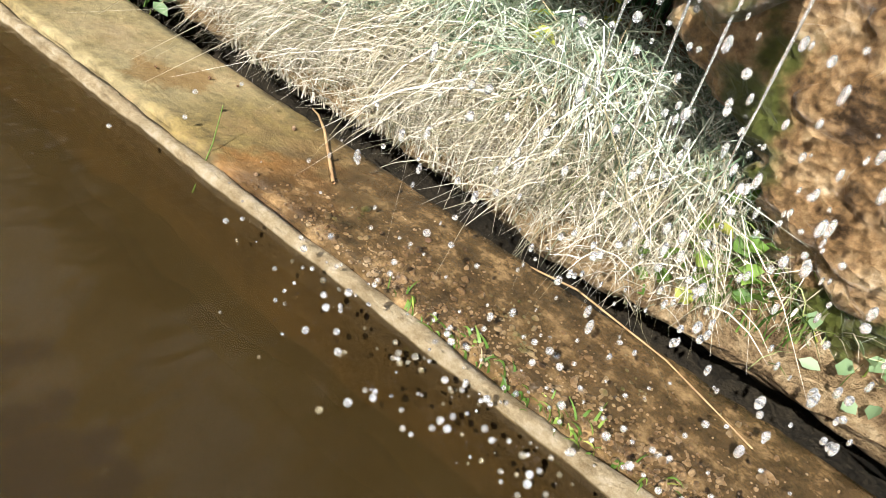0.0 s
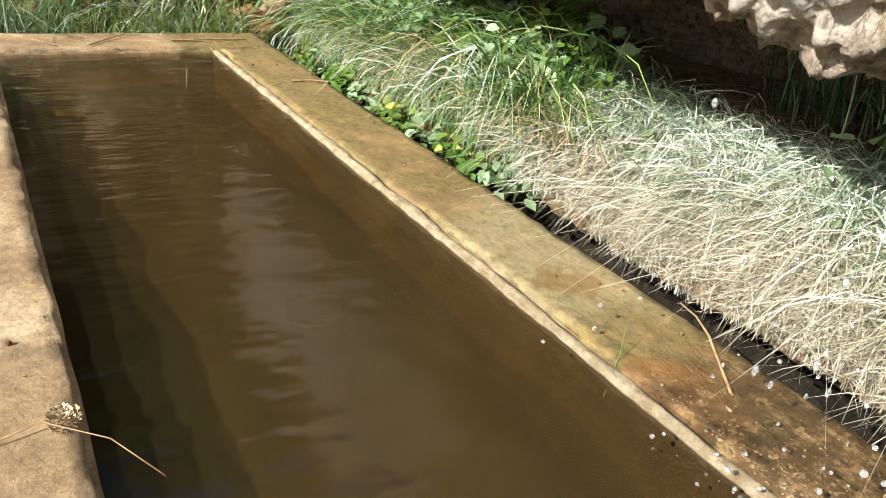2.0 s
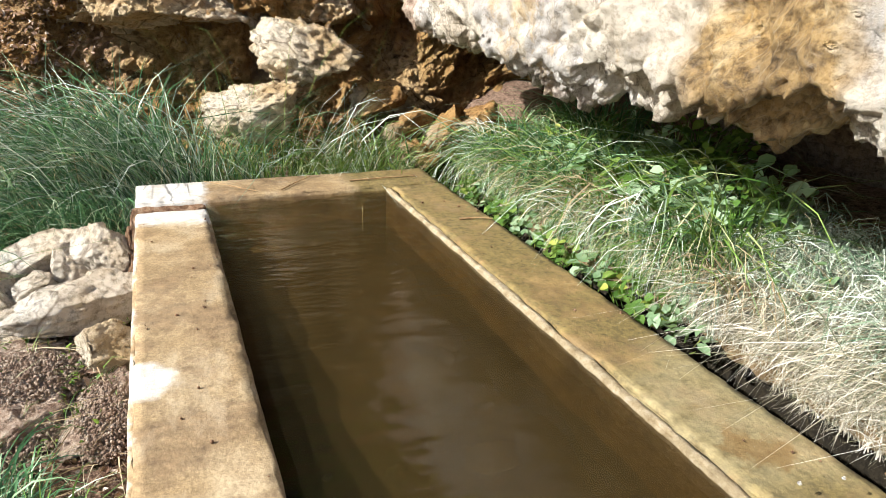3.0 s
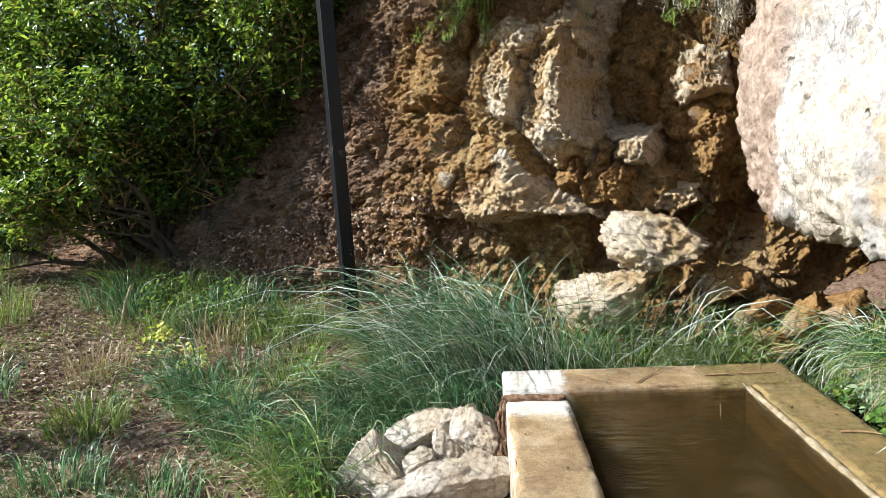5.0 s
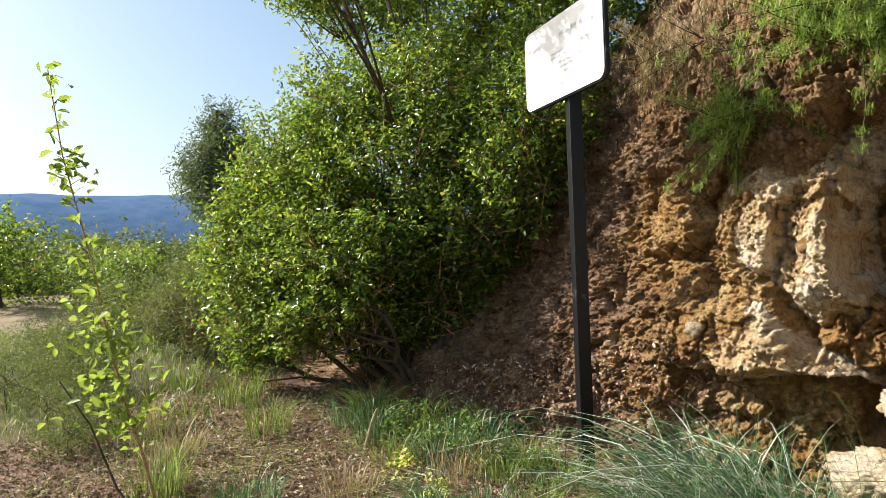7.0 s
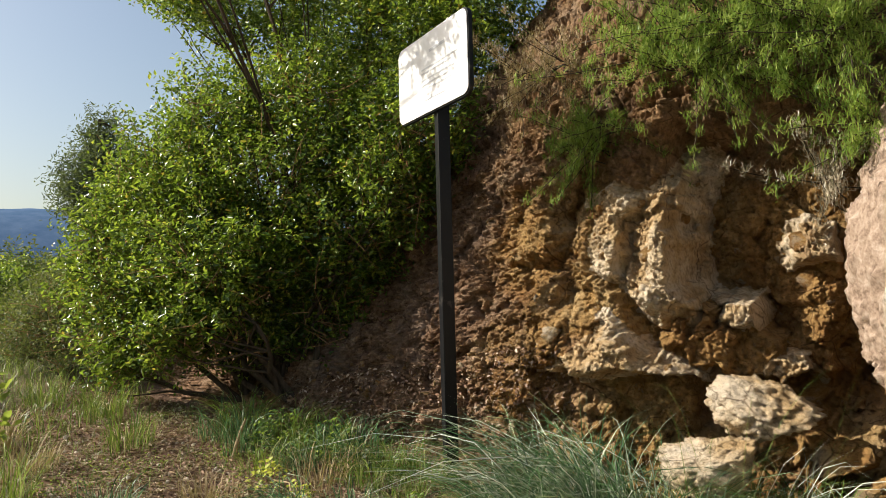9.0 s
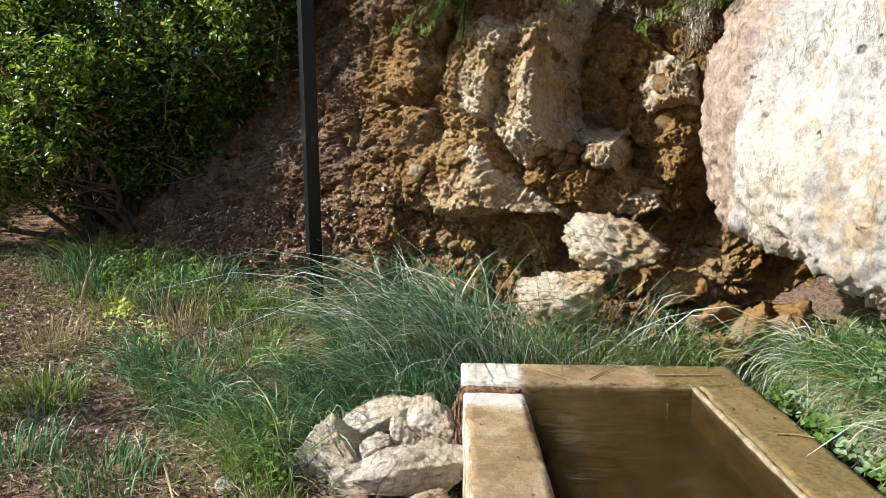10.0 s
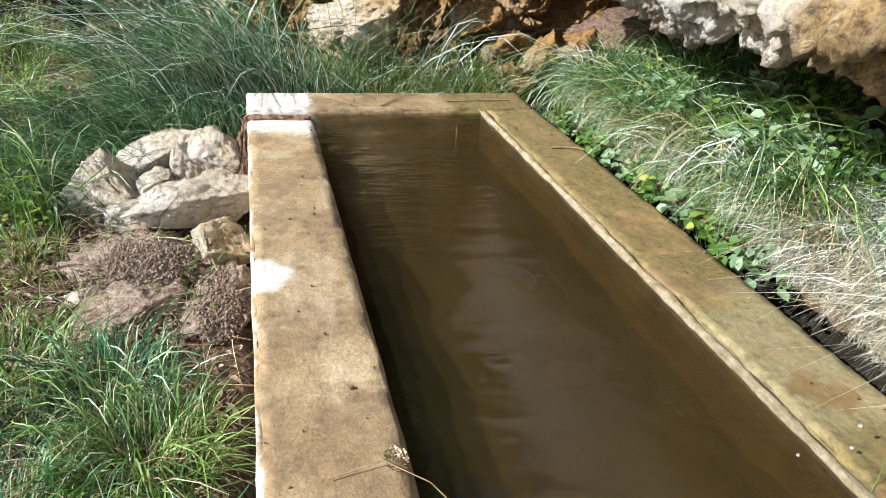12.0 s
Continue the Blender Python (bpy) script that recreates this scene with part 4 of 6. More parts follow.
water = thing("water", "still murky brown water filling the trough", "water", kind="structure",
              data=mesh_from("water", wv, grid_faces(160, 40), water_mat, True))
water.visible_shadow = False
for depth, dense in ((0.01, 0.015), (0.04, 0.03), (0.08, 0.06), (0.13, 0.12), (0.19, 0.3), (0.26, 0.65)):
    sx, sy = np.linspace(-2.0, 1.95, 100), np.linspace(0.0, 0.748, 24)
    q = np.array([(x, y, 0.482 - depth) for x in sx for y in sy])
    q[:, 2] += depth * (0.3 * perlin(q * 3.0 + 31 * depth) + 0.12 * perlin(q * 11.0))
    part("silt_layer", mesh_from("silt_layer", q, grid_faces(100, 24), silt_haze(dense), True), water)

# ---- sign ----
post_turn = math.degrees(math.atan2(-0.76, 0.65))
signpost = thing("information_sign", "white information board on a black square steel post", "sign", at=pose(-3.9, -1.22, 0.3, 1.2, 0, 0) @ pose(0, 0, 0, 0, 0, post_turn))


def box_part(name, lo, hi, mat, parent, radius=0.004, label=""):
    bm = bmesh.new()
    bmesh.ops.create_cube(bm, size=1)
    for v in bm.verts:
        v.co = [(lo[i] + hi[i]) / 2 + v.co[i] * (hi[i] - lo[i]) for i in range(3)]
    if radius:
        bmesh.ops.bevel(bm, geom=bm.edges[:], offset=radius, segments=2, affect="EDGES", profile=0.5)
    me = bpy.data.meshes.new(name)
    bm.to_mesh(me)
    bm.free()
    me.materials.append(mat)
    return part(name, me, parent, label)


def rounded_plate(name, w, h, r, x, depth, mat, parent, z=0.0, label=""):
    """An upright plate in the local y-z plane, with round corners."""
    bm = bmesh.new()
    ring = []
    for cy, cz, a0 in ((w / 2 - r, h / 2 - r, 0), (-w / 2 + r, h / 2 - r, 90), (-w / 2 + r, -h / 2 + r, 180), (w / 2 - r, -h / 2 + r, 270)):
        for k in range(7):
            a = radians(a0 + 15 * k)
            ring.append((cy + r * math.cos(a), cz + r * math.sin(a)))
    fr = [bm.verts.new((x + depth, p, z + q)) for p, q in ring]
    bk = [bm.verts.new((x, p, z + q)) for p, q in ring]
    bm.faces.new(fr)
    bm.faces.new(bk[::-1])
    for i in range(len(ring)):
        j = (i + 1) % len(ring)
        bm.faces.new((bk[i], bk[j], fr[j], fr[i]))
    me = bpy.data.meshes.new(name)
    bm.to_mesh(me)
    bm.free()
    me.materials.append(mat)
    return part(name, me, parent, label)


box_part("post", (-0.045, -0.045, -0.3), (0.045, 0.045, 3.05), black_paint, signpost, 0.006, "black painted square steel post").matrix_basis = pose(0, 0, 0, 0, 0, -13)
SZ = 2.88
rounded_plate("backing_plate", 1.02, 0.6, 0.07, 0.048, 0.03, black_paint, signpost, SZ, "black steel backing tray")
face = rounded_plate("sign_face", 1.0, 0.58, 0.065, 0.081, 0.006, sign_white, signpost, SZ, "white printed panel with faded lines of text")
for row, (z, w, y) in enumerate([(0.14, 0.22, 0.1), (0.03, 0.5, 0.12), (0.0, 0.42, 0.08), (-0.05, 0.46, 0.1), (-0.085, 0.36, 0.06), (-0.12, 0.4, 0.1), (-0.2, 0.3, 0.05)]):
    h = 0.022 if row == 0 else 0.011
    box_part("text_bar", (0.0885, y - w / 2, SZ + z), (0.0895, y + w / 2, SZ + z + h), print_grey, face, 0)

# ---- stone pile ----
def stone(x, y, z, size, seed, turn=(0, 0, 0), label="pale weathered field stone piled beside the trough", mat=stone_rock):
    v, f = angular(size, seed, turn)
    return thing("stone", label, "stone", "stones beside the trough", data=mesh_from("stone", v, f, mat), at=pose(x, y, z))


stone(-1.95, -0.785, 0.2, (0.26, 0.25, 0.33), 71, (15, -10, 30))
stone(-2.1, -0.594, 0.29, (0.17, 0.3, 0.14), 175, (24, 0, 12))
stone(-1.98, -0.49, 0.3, (0.15, 0.13, 0.16), 173, (0, 15, 0))
stone(-1.95, -0.37, 0.34, (0.17, 0.16, 0.21), 177, (-10, 0, 20))
stone(-1.9, -0.588, 0.235, (0.12, 0.12, 0.1), 74)
stone(-1.74, -0.465, 0.235, (0.2, 0.36, 0.18), 171, (6, -6, 8))
stone(-1.5, -0.365, 0.17, (0.22, 0.2, 0.22), 187, (20, 15, 40), "brownish weathered field stone leaning on the trough wall", pale_rock)
stone(-2.16, -0.44, 0.31, (0.14, 0.16, 0.13), 80)
stone(-1.85, -0.68, 0.14, (0.24, 0.26, 0.2), 81)
stone(-1.92, -0.47, 0.17, (0.3, 0.36, 0.2), 84)
stone(-1.22, -0.77, 0.14, (0.09, 0.08, 0.07), 79, label="small pale stone lying in the grass")
stone(-2.3, -1.42, 0.15, (0.09, 0.07, 0.06), 82, label="small pale stone lying on the soil")
stone(-1.75, -1.2, 0.14, (0.12, 0.08, 0.06), 83, label="small pale stone lying on the soil")


def heap(x, y, size, seed, label):
    """A low mound of loose crumbs on a rough core."""
    g = np.random.default_rng(seed)
    v, f = angular(np.array(size) * 0.9, seed, (0, 0, 0), 5, 2.6)
    ob = thing("soil_heap", label, "soil", "soil heaps", at=pose(x, y, ground_z(x, y)))
    part("core", mesh_from("core", v, f, loose), ob)
    v0, f0 = ico(1)
    bits = []
    for _ in range(3000):
        a, r = g.uniform(0, 6.28), math.sqrt(g.uniform(0, 1.3))
        c = np.array([math.cos(a) * r * size[0] / 2, math.sin(a) * r * size[1] / 2, 0])
        c[2] = size[2] / 2 * max(0.05, 1 - r * r) ** 0.5 + g.normal(0, 0.006)
        bits.append((v0 * (1 + g.normal(0, 0.2, (len(v0), 1))) * g.uniform(0.0015, 0.0055) * g.uniform(0.6, 1.5, 3) + c, f0))
    v, f = join(bits)
    tagged(part("crumb", mesh_from("crumb", v, f, loose), ob), kind="stuff")
    return ob


heap(-1.4, -0.62, (0.46, 0.4, 0.17), 90, "clod of loose reddish soil below the stones")
heap(-1.18, -0.36, (0.4, 0.18, 0.1), 91, "loose reddish soil against the trough wall")
heap(-1.15, -0.62, (0.4, 0.3, 0.1), 92, "loose brown soil among straw")

# ---- grass ----
def tuft(x, y, rx, ry, n, height, mat, seed, label, heading=None, spread=math.pi, reach=0.6, droop=0.3, width=0.004, z=None, seg=5, group="grass tufts", name="grass_tuft", curl=0.22):
    n = int(n * 0.7)
    rng = np.random.default_rng(seed)
    r = np.sqrt(rng.uniform(0, 1, n))
    a = rng.uniform(0, 2 * np.pi, n)
    bx, by = x + rx * r * np.cos(a), y + ry * r * np.sin(a)
    bz = np.array([plant_z(p, q) for p, q in zip(bx, by)]) - 0.02 if z is None else z(bx, by)
    out = np.arctan2(by - y, bx - x)
    if heading is not None:
        hd = heading + rng.normal(0, spread, n)
    else:
        hd = out + rng.normal(0, 0.7, n)
    h = height * rng.uniform(0.3, 1.2, n)
    v, f = blades(np.stack([bx, by, bz], 1), hd, h, h * reach * rng.uniform(0.3, 1.3, n), width * 1.55 * rng.uniform(0.5, 1.4, n), droop * rng.uniform(0.3, 1.5, n), seg, curl, seed)
    ob = thing(name, label, "grass", group)
    tagged(part("foliage", mesh_from("foliage", v, f, mat), ob), kind="stuff")
    k = max(12, n // 7)
    pick = rng.integers(0, n, k)
    hh = h[pick] * rng.uniform(0.5, 1.0, k)
    v, f = blades(np.stack([bx, by, bz], 1)[pick], hd[pick] + rng.normal(0, 0.9, k), hh, hh * reach * rng.uniform(0.5, 1.6, k), width * rng.uniform(0.5, 1.0, k), droop * rng.uniform(0.5, 1.8, k), seg, 0.4, seed + 1)
    tagged(part("dry_foliage", mesh_from("dry_foliage", v, f, dry_mat if mat is not straw_mat else straw_mat), ob, "dry straw-coloured blades"), kind="stuff")
    return ob


SEDGE = "fine blue-green sedge tuft arching beside the trough"
tuft(-2.85, -0.32, 0.16, 0.3, 900, 0.74, sedge, 101, SEDGE, heading=-1.9, spread=1.1, reach=1.0, droop=0.45, width=0.0046, curl=0.35)
tuft(-2.75, -0.62, 0.22, 0.3, 900, 0.6, sedge, 102, SEDGE, heading=-1.9, spread=1.1, reach=1.1, droop=0.5, width=0.0036, curl=0.35)
tuft(-2.7, 0.02, 0.16, 0.28, 700, 0.66, sedge, 103, SEDGE, reach=0.75, droop=0.4, width=0.0036, curl=0.35)
tuft(-2.45, -0.45, 0.14, 0.25, 900, 0.4, sedge, 110, SEDGE, heading=-1.4, spread=1.0, reach=0.9, droop=0.55, width=0.0034)
tuft(-2.45, -0.95, 0.35, 0.3, 1800, 0.3, sedge, 104, "low blue-green sedge spreading over the ground", heading=-0.9, spread=0.8, reach=1.2, droop=0.6, width=0.003)
tuft(-2.05, -1.0, 0.25, 0.2, 900, 0.24, sedge, 111, "low blue-green sedge spreading over the ground", heading=-0.7, spread=0.8, reach=1.2, droop=0.6, width=0.003)
PALES = "pale arching sedge blades with bleached tips"
tuft(-2.78, -0.4, 0.16, 0.4, 480, 0.78, pale_sedge, 112, PALES, heading=-1.9, spread=0.9, reach=1.1, droop=0.45, width=0.0046, curl=0.4)
tuft(-2.62, -0.15, 0.14, 0.3, 180, 0.62, pale_sedge, 115, PALES, heading=-1.7, spread=0.9, reach=1.1, droop=0.5, width=0.0046, curl=0.4)
tuft(-2.65, 0.3, 0.15, 0.5, 260, 0.72, pale_sedge, 113, PALES, reach=0.7, droop=0.4, width=0.0038, curl=0.4)
tuft(-2.45, 0.95, 0.2, 0.4, 300, 0.55, pale_sedge, 114, PALES, reach=1.0, droop=0.6, width=0.0045, curl=0.4)
TALLG = "tall green grass growing behind the trough"
tuft(-2.6, 0.4, 0.2, 0.3, 700, 0.55, grass_green, 105, TALLG, reach=0.6, droop=0.4, width=0.004)
tuft(-2.65, 0.78, 0.2, 0.3, 800, 0.55, grass_green, 106, TALLG, reach=0.75, droop=0.5, width=0.0045)
tuft(-2.5, 1.15, 0.28, 0.2, 800, 0.52, grass_green, 107, TALLG, reach=0.9, droop=0.6, width=0.0048)
tuft(-2.4, 0.75, 0.12, 0.5, 420, 0.34, straw_mat, 116, "dry yellow grass behind the end wall", reach=0.5, droop=0.4, width=0.003)
tuft(-2.65, 0.35, 0.12, 0.45, 90, 1.0, grass_green, 108, "sparse tall grass stems with dry tips", reach=0.4, width=0.0026)
tuft(-2.8, -0.4, 0.12, 0.4, 70, 0.95, sedge, 109, "sparse tall arching sedge stems", heading=-1.6, spread=0.8, reach=0.6, droop=0.5, width=0.0026)
RIGHTG = "green grass growing along the trough wall"
for k, (px, py, n, h) in enumerate([(-2.1, 1.3, 600, 0.34), (-1.8, 1.45, 600, 0.3), (-1.5, 1.35, 450, 0.24), (-1.25, 1.55, 450, 0.26), (-1.9, 1.7, 500, 0.36), (-1.4, 1.75, 400, 0.3)]):
    tuft(px, py, 0.2, 0.18, n, h, grass_green if k % 2 else sedge, 120 + k, RIGHTG, reach=0.8, droop=0.5, width=0.0045)
for k in range(16):
    px, py = -1.75 + 0.075 * k, 1.36 + 0.16 * ((k * 7) % 5) / 5
    tuft(px, py, 0.13, 0.1, 130, 0.2 + 0.1 * (k % 3), (grass_green, sedge, grass_green, pale_sedge)[k % 4], 770 + k, "mixed green and bleached grass above the trough's ditch", heading=-1.6, spread=1.6, reach=0.9, droop=0.6, width=0.0036, curl=0.5)
for k in range(30):
    px, py = -2.1 + 0.055 * k, 1.22 + 0.07 * ((k * 7) % 5) / 5
    tuft(px, py - 0.03, 0.1, 0.05, 230, 0.17 + 0.05 * (k % 4), (grass_green, sedge, grass_green, pale_sedge, dry_mat)[k % 5], 830 + k, "short grass hanging over the edge of the earth bank", heading=-1.6, spread=1.2, reach=0.9, droop=0.9, width=0.0034, curl=0.5)
for k in range(9):
    px = 0.55 + 0.11 * k
    tuft(px, 1.25 + 0.05 * (k % 3), 0.1, 0.06, 150, 0.1, (grass_green, straw_mat, pale_sedge)[k % 3], 870 + k, "short wet grass on the edge of the earth bank", heading=-1.6, spread=1.4, reach=0.9, droop=0.7, width=0.0026, curl=0.5)
for k in range(9):
    px, py = -2.0 + 0.15 * k, 1.28 + 0.1 * ((k * 5) % 4) / 4
    tuft(px, py, 0.16, 0.12, 80, 0.3 + 0.05 * (k % 3), (pale_sedge, sedge, grass_green)[k % 3], 900 + k, "long arching grass blades over the trough's ditch", heading=-1.4, spread=1.5, reach=0.85, droop=0.6, width=0.0048, curl=0.4, seg=9)
# the big bleached cushion that hangs towards the trough


def cushion_z(bx, by):
    return np.array([plant_z(p, q) for p, q in zip(bx, by)]) - 0.015 + 0.015 * np.sin(bx * 5)


CUSH = "bleached straw-coloured grass cushion drooping towards the trough"
for k, (px, py, hd) in enumerate([(-0.55, 1.42, -2.1), (-0.28, 1.41, -1.9), (0.0, 1.4, -1.6), (0.28, 1.4, -1.7), (0.56, 1.4, -1.5)]):
    tuft(px, py, 0.22, 0.19, 3000, 0.14, straw_mat, 140 + k, CUSH, heading=hd, spread=1.0, reach=1.6, droop=1.3, width=0.0021, z=cushion_z, curl=0.9)
    tuft(px + 0.05, py - 0.17, 0.25, 0.08, 2200, 0.08, straw_mat, 145 + k, "matted straw at the foot of the bleached cushion", heading=-1.6, spread=1.5, reach=1.5, droop=0.9, width=0.002, curl=0.7)
    tuft(px, py + 0.06, 0.25, 0.2, 3000, 0.2, pale_sedge, 150 + k, "green sedge growing through the bleached cushion", heading=hd, spread=1.4, reach=0.9, droop=0.9, width=0.0027, z=cushion_z, curl=0.5)
tuft(0.55, 1.47, 0.35, 0.08, 900, 0.12, straw_mat, 158, "short dry grass below the wet rock", heading=-1.5, spread=1.4, reach=0.7, droop=0.6, width=0.0026, curl=0.5)
tuft(0.95, 1.42, 0.3, 0.1, 600, 0.13, grass_green, 159, "short wet green grass below the rock", reach=0.8, droop=0.5, width=0.003, curl=0.5)
tuft(0.2, 2.05, 0.7, 0.25, 900, 0.35, sedge, 160, "dark green sedge in the overhang's shade", reach=0.6, droop=0.6, width=0.003)
# near grass beside the trough
LEFTG = "lush green grass tuft against the trough wall"
for k, (px, py, rx, ry, n, h) in enumerate([(-0.72, -0.62, 0.18, 0.16, 700, 0.19), (-0.45, -0.5, 0.16, 0.15, 800, 0.22), (-0.85, -0.9, 0.25, 0.2, 800, 0.17), (-0.25, -0.75, 0.2, 0.2, 800, 0.2),
                                            (-0.5, -1.1, 0.3, 0.2, 500, 0.2), (-1.0, -1.2, 0.25, 0.15, 350, 0.17), (-0.1, -0.42, 0.15, 0.1, 260, 0.2), (-1.55, -0.98, 0.16, 0.1, 120, 0.2)]):
    tuft(px, py, rx, ry, n, h, grass_green if k % 3 else sedge, 170 + k, LEFTG, reach=0.9, droop=0.7, width=0.0034, curl=0.4)
    tuft(px + 0.05, py - 0.05, rx * 1.2, ry * 1.2, n // 2, h * 0.6, dry_mat, 190 + k, "dry straw mixed through green grass", reach=1.4, droop=0.9, width=0.0026, curl=0.6)
SLOPE = "small grass tuft on the litter-covered slope"
for k, (px, py, h) in enumerate([(-3.95, -1.6, 0.3), (-4.05, -1.95, 0.36), (-4.25, -2.3, 0.34), (-4.45, -2.65, 0.4), (-4.0, -2.35, 0.3), (-4.6, -3.1, 0.42), (-3.75, -1.75, 0.26), (-4.3, -2.95, 0.36), (-3.7, -1.35, 0.24)]):
    tuft(px, py, 0.2, 0.2, 260, h, (grass_green, sedge, grass_green)[k % 3], 960 + k, "dark green grass at the foot of the earth slope", reach=0.8, droop=0.5, width=0.0048)
SPOTS = [(-3.0, -1.35, 0.24, 260), (-3.2, -1.75, 0.2, 220), (-2.7, -1.75, 0.2, 420), (-3.7, -2.1, 0.3, 160), (-3.9, -2.6, 0.28, 160), (-4.5, -3.3, 0.36, 180), (-4.2, -3.9, 0.4, 180),
         (-3.3, -2.7, 0.2, 260), (-2.6, -2.4, 0.2, 420), (-2.9, -3.2, 0.25, 260), (-4.9, -4.6, 0.4, 200), (-3.6, -4.3, 0.3, 260), (-2.2, -3.0, 0.3, 260), (-1.8, -1.7, 0.18, 320), (-5.3, -5.6, 0.4, 220),
         (-3.35, -0.95, 0.25, 160), (-4.4, -2.35, 0.3, 160), (-2.0, -2.2, 0.2, 320), (-2.9, -3.9, 0.45, 220), (-4.0, -5.0, 0.4, 260), (-3.5, -1.5, 0.2, 160), (-2.4, -1.55, 0.16, 220)]
for k, (px, py, h, n) in enumerate(SPOTS):
    tuft(px, py, 0.2, 0.2, n, h, (grass_green, sedge, grass_green, dry_mat)[k % 4], 200 + k, SLOPE, reach=0.6, droop=0.4, width=0.0045)

for k in range(8):
    px, py = -3.3 + 1.5 * ((k * 5) % 16) / 16, -1.0 - 1.3 * ((k * 11) % 16) / 16
    tuft(px, py, 0.2, 0.16, 180, 0.22 + 0.05 * (k % 4), sedge if k % 3 else grass_green, 800 + k, "arching blue-green sedge tuft on the litter-covered slope", heading=-0.9, spread=1.3, reach=1.2, droop=0.7, width=0.0042, curl=0.5)
# scattered blades, stalks and litter that nobody could count
rng = np.random.default_rng(300)


def scatter(n, x0, x1, y0, y1, keep=lambda x, y: True):
    pts = []
    while len(pts) < n:
        x, y = rng.uniform(x0, x1), rng.uniform(y0, y1)
        if -2.3 < x < 2.25 and -0.27 < y < 1.0:
            continue
        if keep(x, y):
            pts.append((x, y, plant_z(x, y)))
    return np.array(pts)


def off_cliff(x, y):
    return x > np.interp(y, TOE[:, 1], TOE[:, 0]) + 0.02


p = scatter(9000, -5.5, 1.2, -5.0, 1.7, lambda x, y: off_cliff(x, y) and noise.noise(Vector((x * 1.3, y * 1.3, 7))) > -0.1)
n = len(p)
h = rng.uniform(0.03, 0.12, n)
v, f = blades(p, rng.uniform(0, 6.28, n), h, h * rng.uniform(0.3, 1.2, n), rng.uniform(0.002, 0.005, n), rng.uniform(0, 0.8, n), 3, 0.3, 301)
thing("ground_grass", "short sparse green grass over the soil", "grass", kind="stuff", data=mesh_from("ground_grass", v, f, grass_green))
p = scatter(10000, -5.0, 1.0, -4.5, -0.3, off_cliff)
n = len(p)
p[:, 2] += rng.uniform(0.005, 0.05, n)
v, f = blades(p, rng.uniform(0, 6.28, n), rng.uniform(-0.01, 0.04, n), rng.uniform(0.06, 0.3, n), rng.uniform(0.002, 0.004, n), rng.uniform(0, 0.5, n), 3, 0.3, 302)
thing("dead_stalks", "dead grey-brown grass stalks lying over the ground", "dry grass", kind="stuff", data=mesh_from("dead_stalks", v, f, dry_mat))


def litter(name, n, box, size, mat, label, seed, keep=off_cliff, lift=0.012, flat=0.5):
    g = np.random.default_rng(seed)
    q = scatter(n, *box, keep)
    q[:, 2] += g.uniform(0.0, lift, n)
    nrm = np.stack([g.normal(0, flat, n), g.normal(0, flat, n), np.ones(n)], 1)
    v, f = leaves(q, nrm, g.normal(size=(n, 3)), size * g.uniform(0.6, 1.5, n), size * g.uniform(0.3, 0.7, n), 0.35)
    return thing(name, label, "leaf litter", kind="stuff", data=mesh_from(name, v, f, mat))


litter("leaf_litter", 30000, (-6.5, 0.5, -6.0, -0.3), 0.034, litter_mat, "brown and pinkish dead leaves over the slope", 310)
litter("ground_herbs", 5000, (-4.5, 0.4, -4.0, -0.3), 0.02, herb_mat, "tiny green herbs sprouting through the litter", 311, lambda x, y: off_cliff(x, y) and noise.noise(Vector((x * 0.9, y * 0.9, 17))) > 0.05, 0.06, 0.8)


def pebbles(n, box, seed, mat, label):
    g = np.random.default_rng(seed)
    v0, f0 = ico(1)
    q = scatter(n, *box, off_cliff)
    out = []
    for c in q:
        s = g.uniform(0.006, 0.02) * g.uniform(0.7, 1.3, 3)
        out.append((v0 * (1 + g.normal(0, 0.12, (len(v0), 1))) * s + c, f0))
    v, f = join(out)
    return thing("pebbles", label, "gravel", kind="stuff", data=mesh_from("pebbles", v, f, mat))


pebbles(1500, (-5.5, 0.3, -5.0, -0.3), 320, stone_rock, "small pale pebbles strewn over the soil")


# ---- leafy herbs ----
def herb(x, y, r, n, size, height, mat, seed, label, z=None, name="herb"):
    g = np.random.default_rng(seed)
    a, rr = g.uniform(0, 6.28, n), r * np.sqrt(g.uniform(0, 1, n))
    px, py = x + rr * np.cos(a), y + rr * np.sin(a)
    gz = np.array([plant_z(p, q) for p, q in zip(px, py)]) if z is None else np.full(n, z)
    pz = gz + height * g.uniform(0.15, 1, n) * (1 - 0.5 * (rr / r) ** 2)
    c = np.stack([px, py, pz], 1)
    nrm = np.stack([g.normal(0, 0.5, n), -0.25 + g.normal(0, 0.5, n), np.ones(n)], 1)
    v, f = leaves(c, nrm, g.normal(size=(n, 3)), size * g.uniform(0.6, 1.3, n), size * g.uniform(0.55, 0.95, n), 0.15)
    ob = thing(name, label, "plant", "leafy herbs")
    tagged(part("foliage", mesh_from("foliage", v, f, mat), ob), kind="stuff")
    st = []
    for i in range(0, n, 6):
        root = np.array([x + (px[i] - x) * 0.5, y + (py[i] - y) * 0.5, gz[i] - 0.02])
        st.append(tube(bend(root, c[i], 0.004, 4, seed + i), [0.0018, 0.0016, 0.0013, 0.001], 4))
    v, f = join(st)
    tagged(part("branchwork", mesh_from("branchwork", v, f, herb_mat), ob), kind="stuff")
    return ob


herb(-1.25, 1.37, 0.16, 170, 0.04, 0.2, pale_herb, 401, "grey-green broad-leaved herb beside the trough wall")
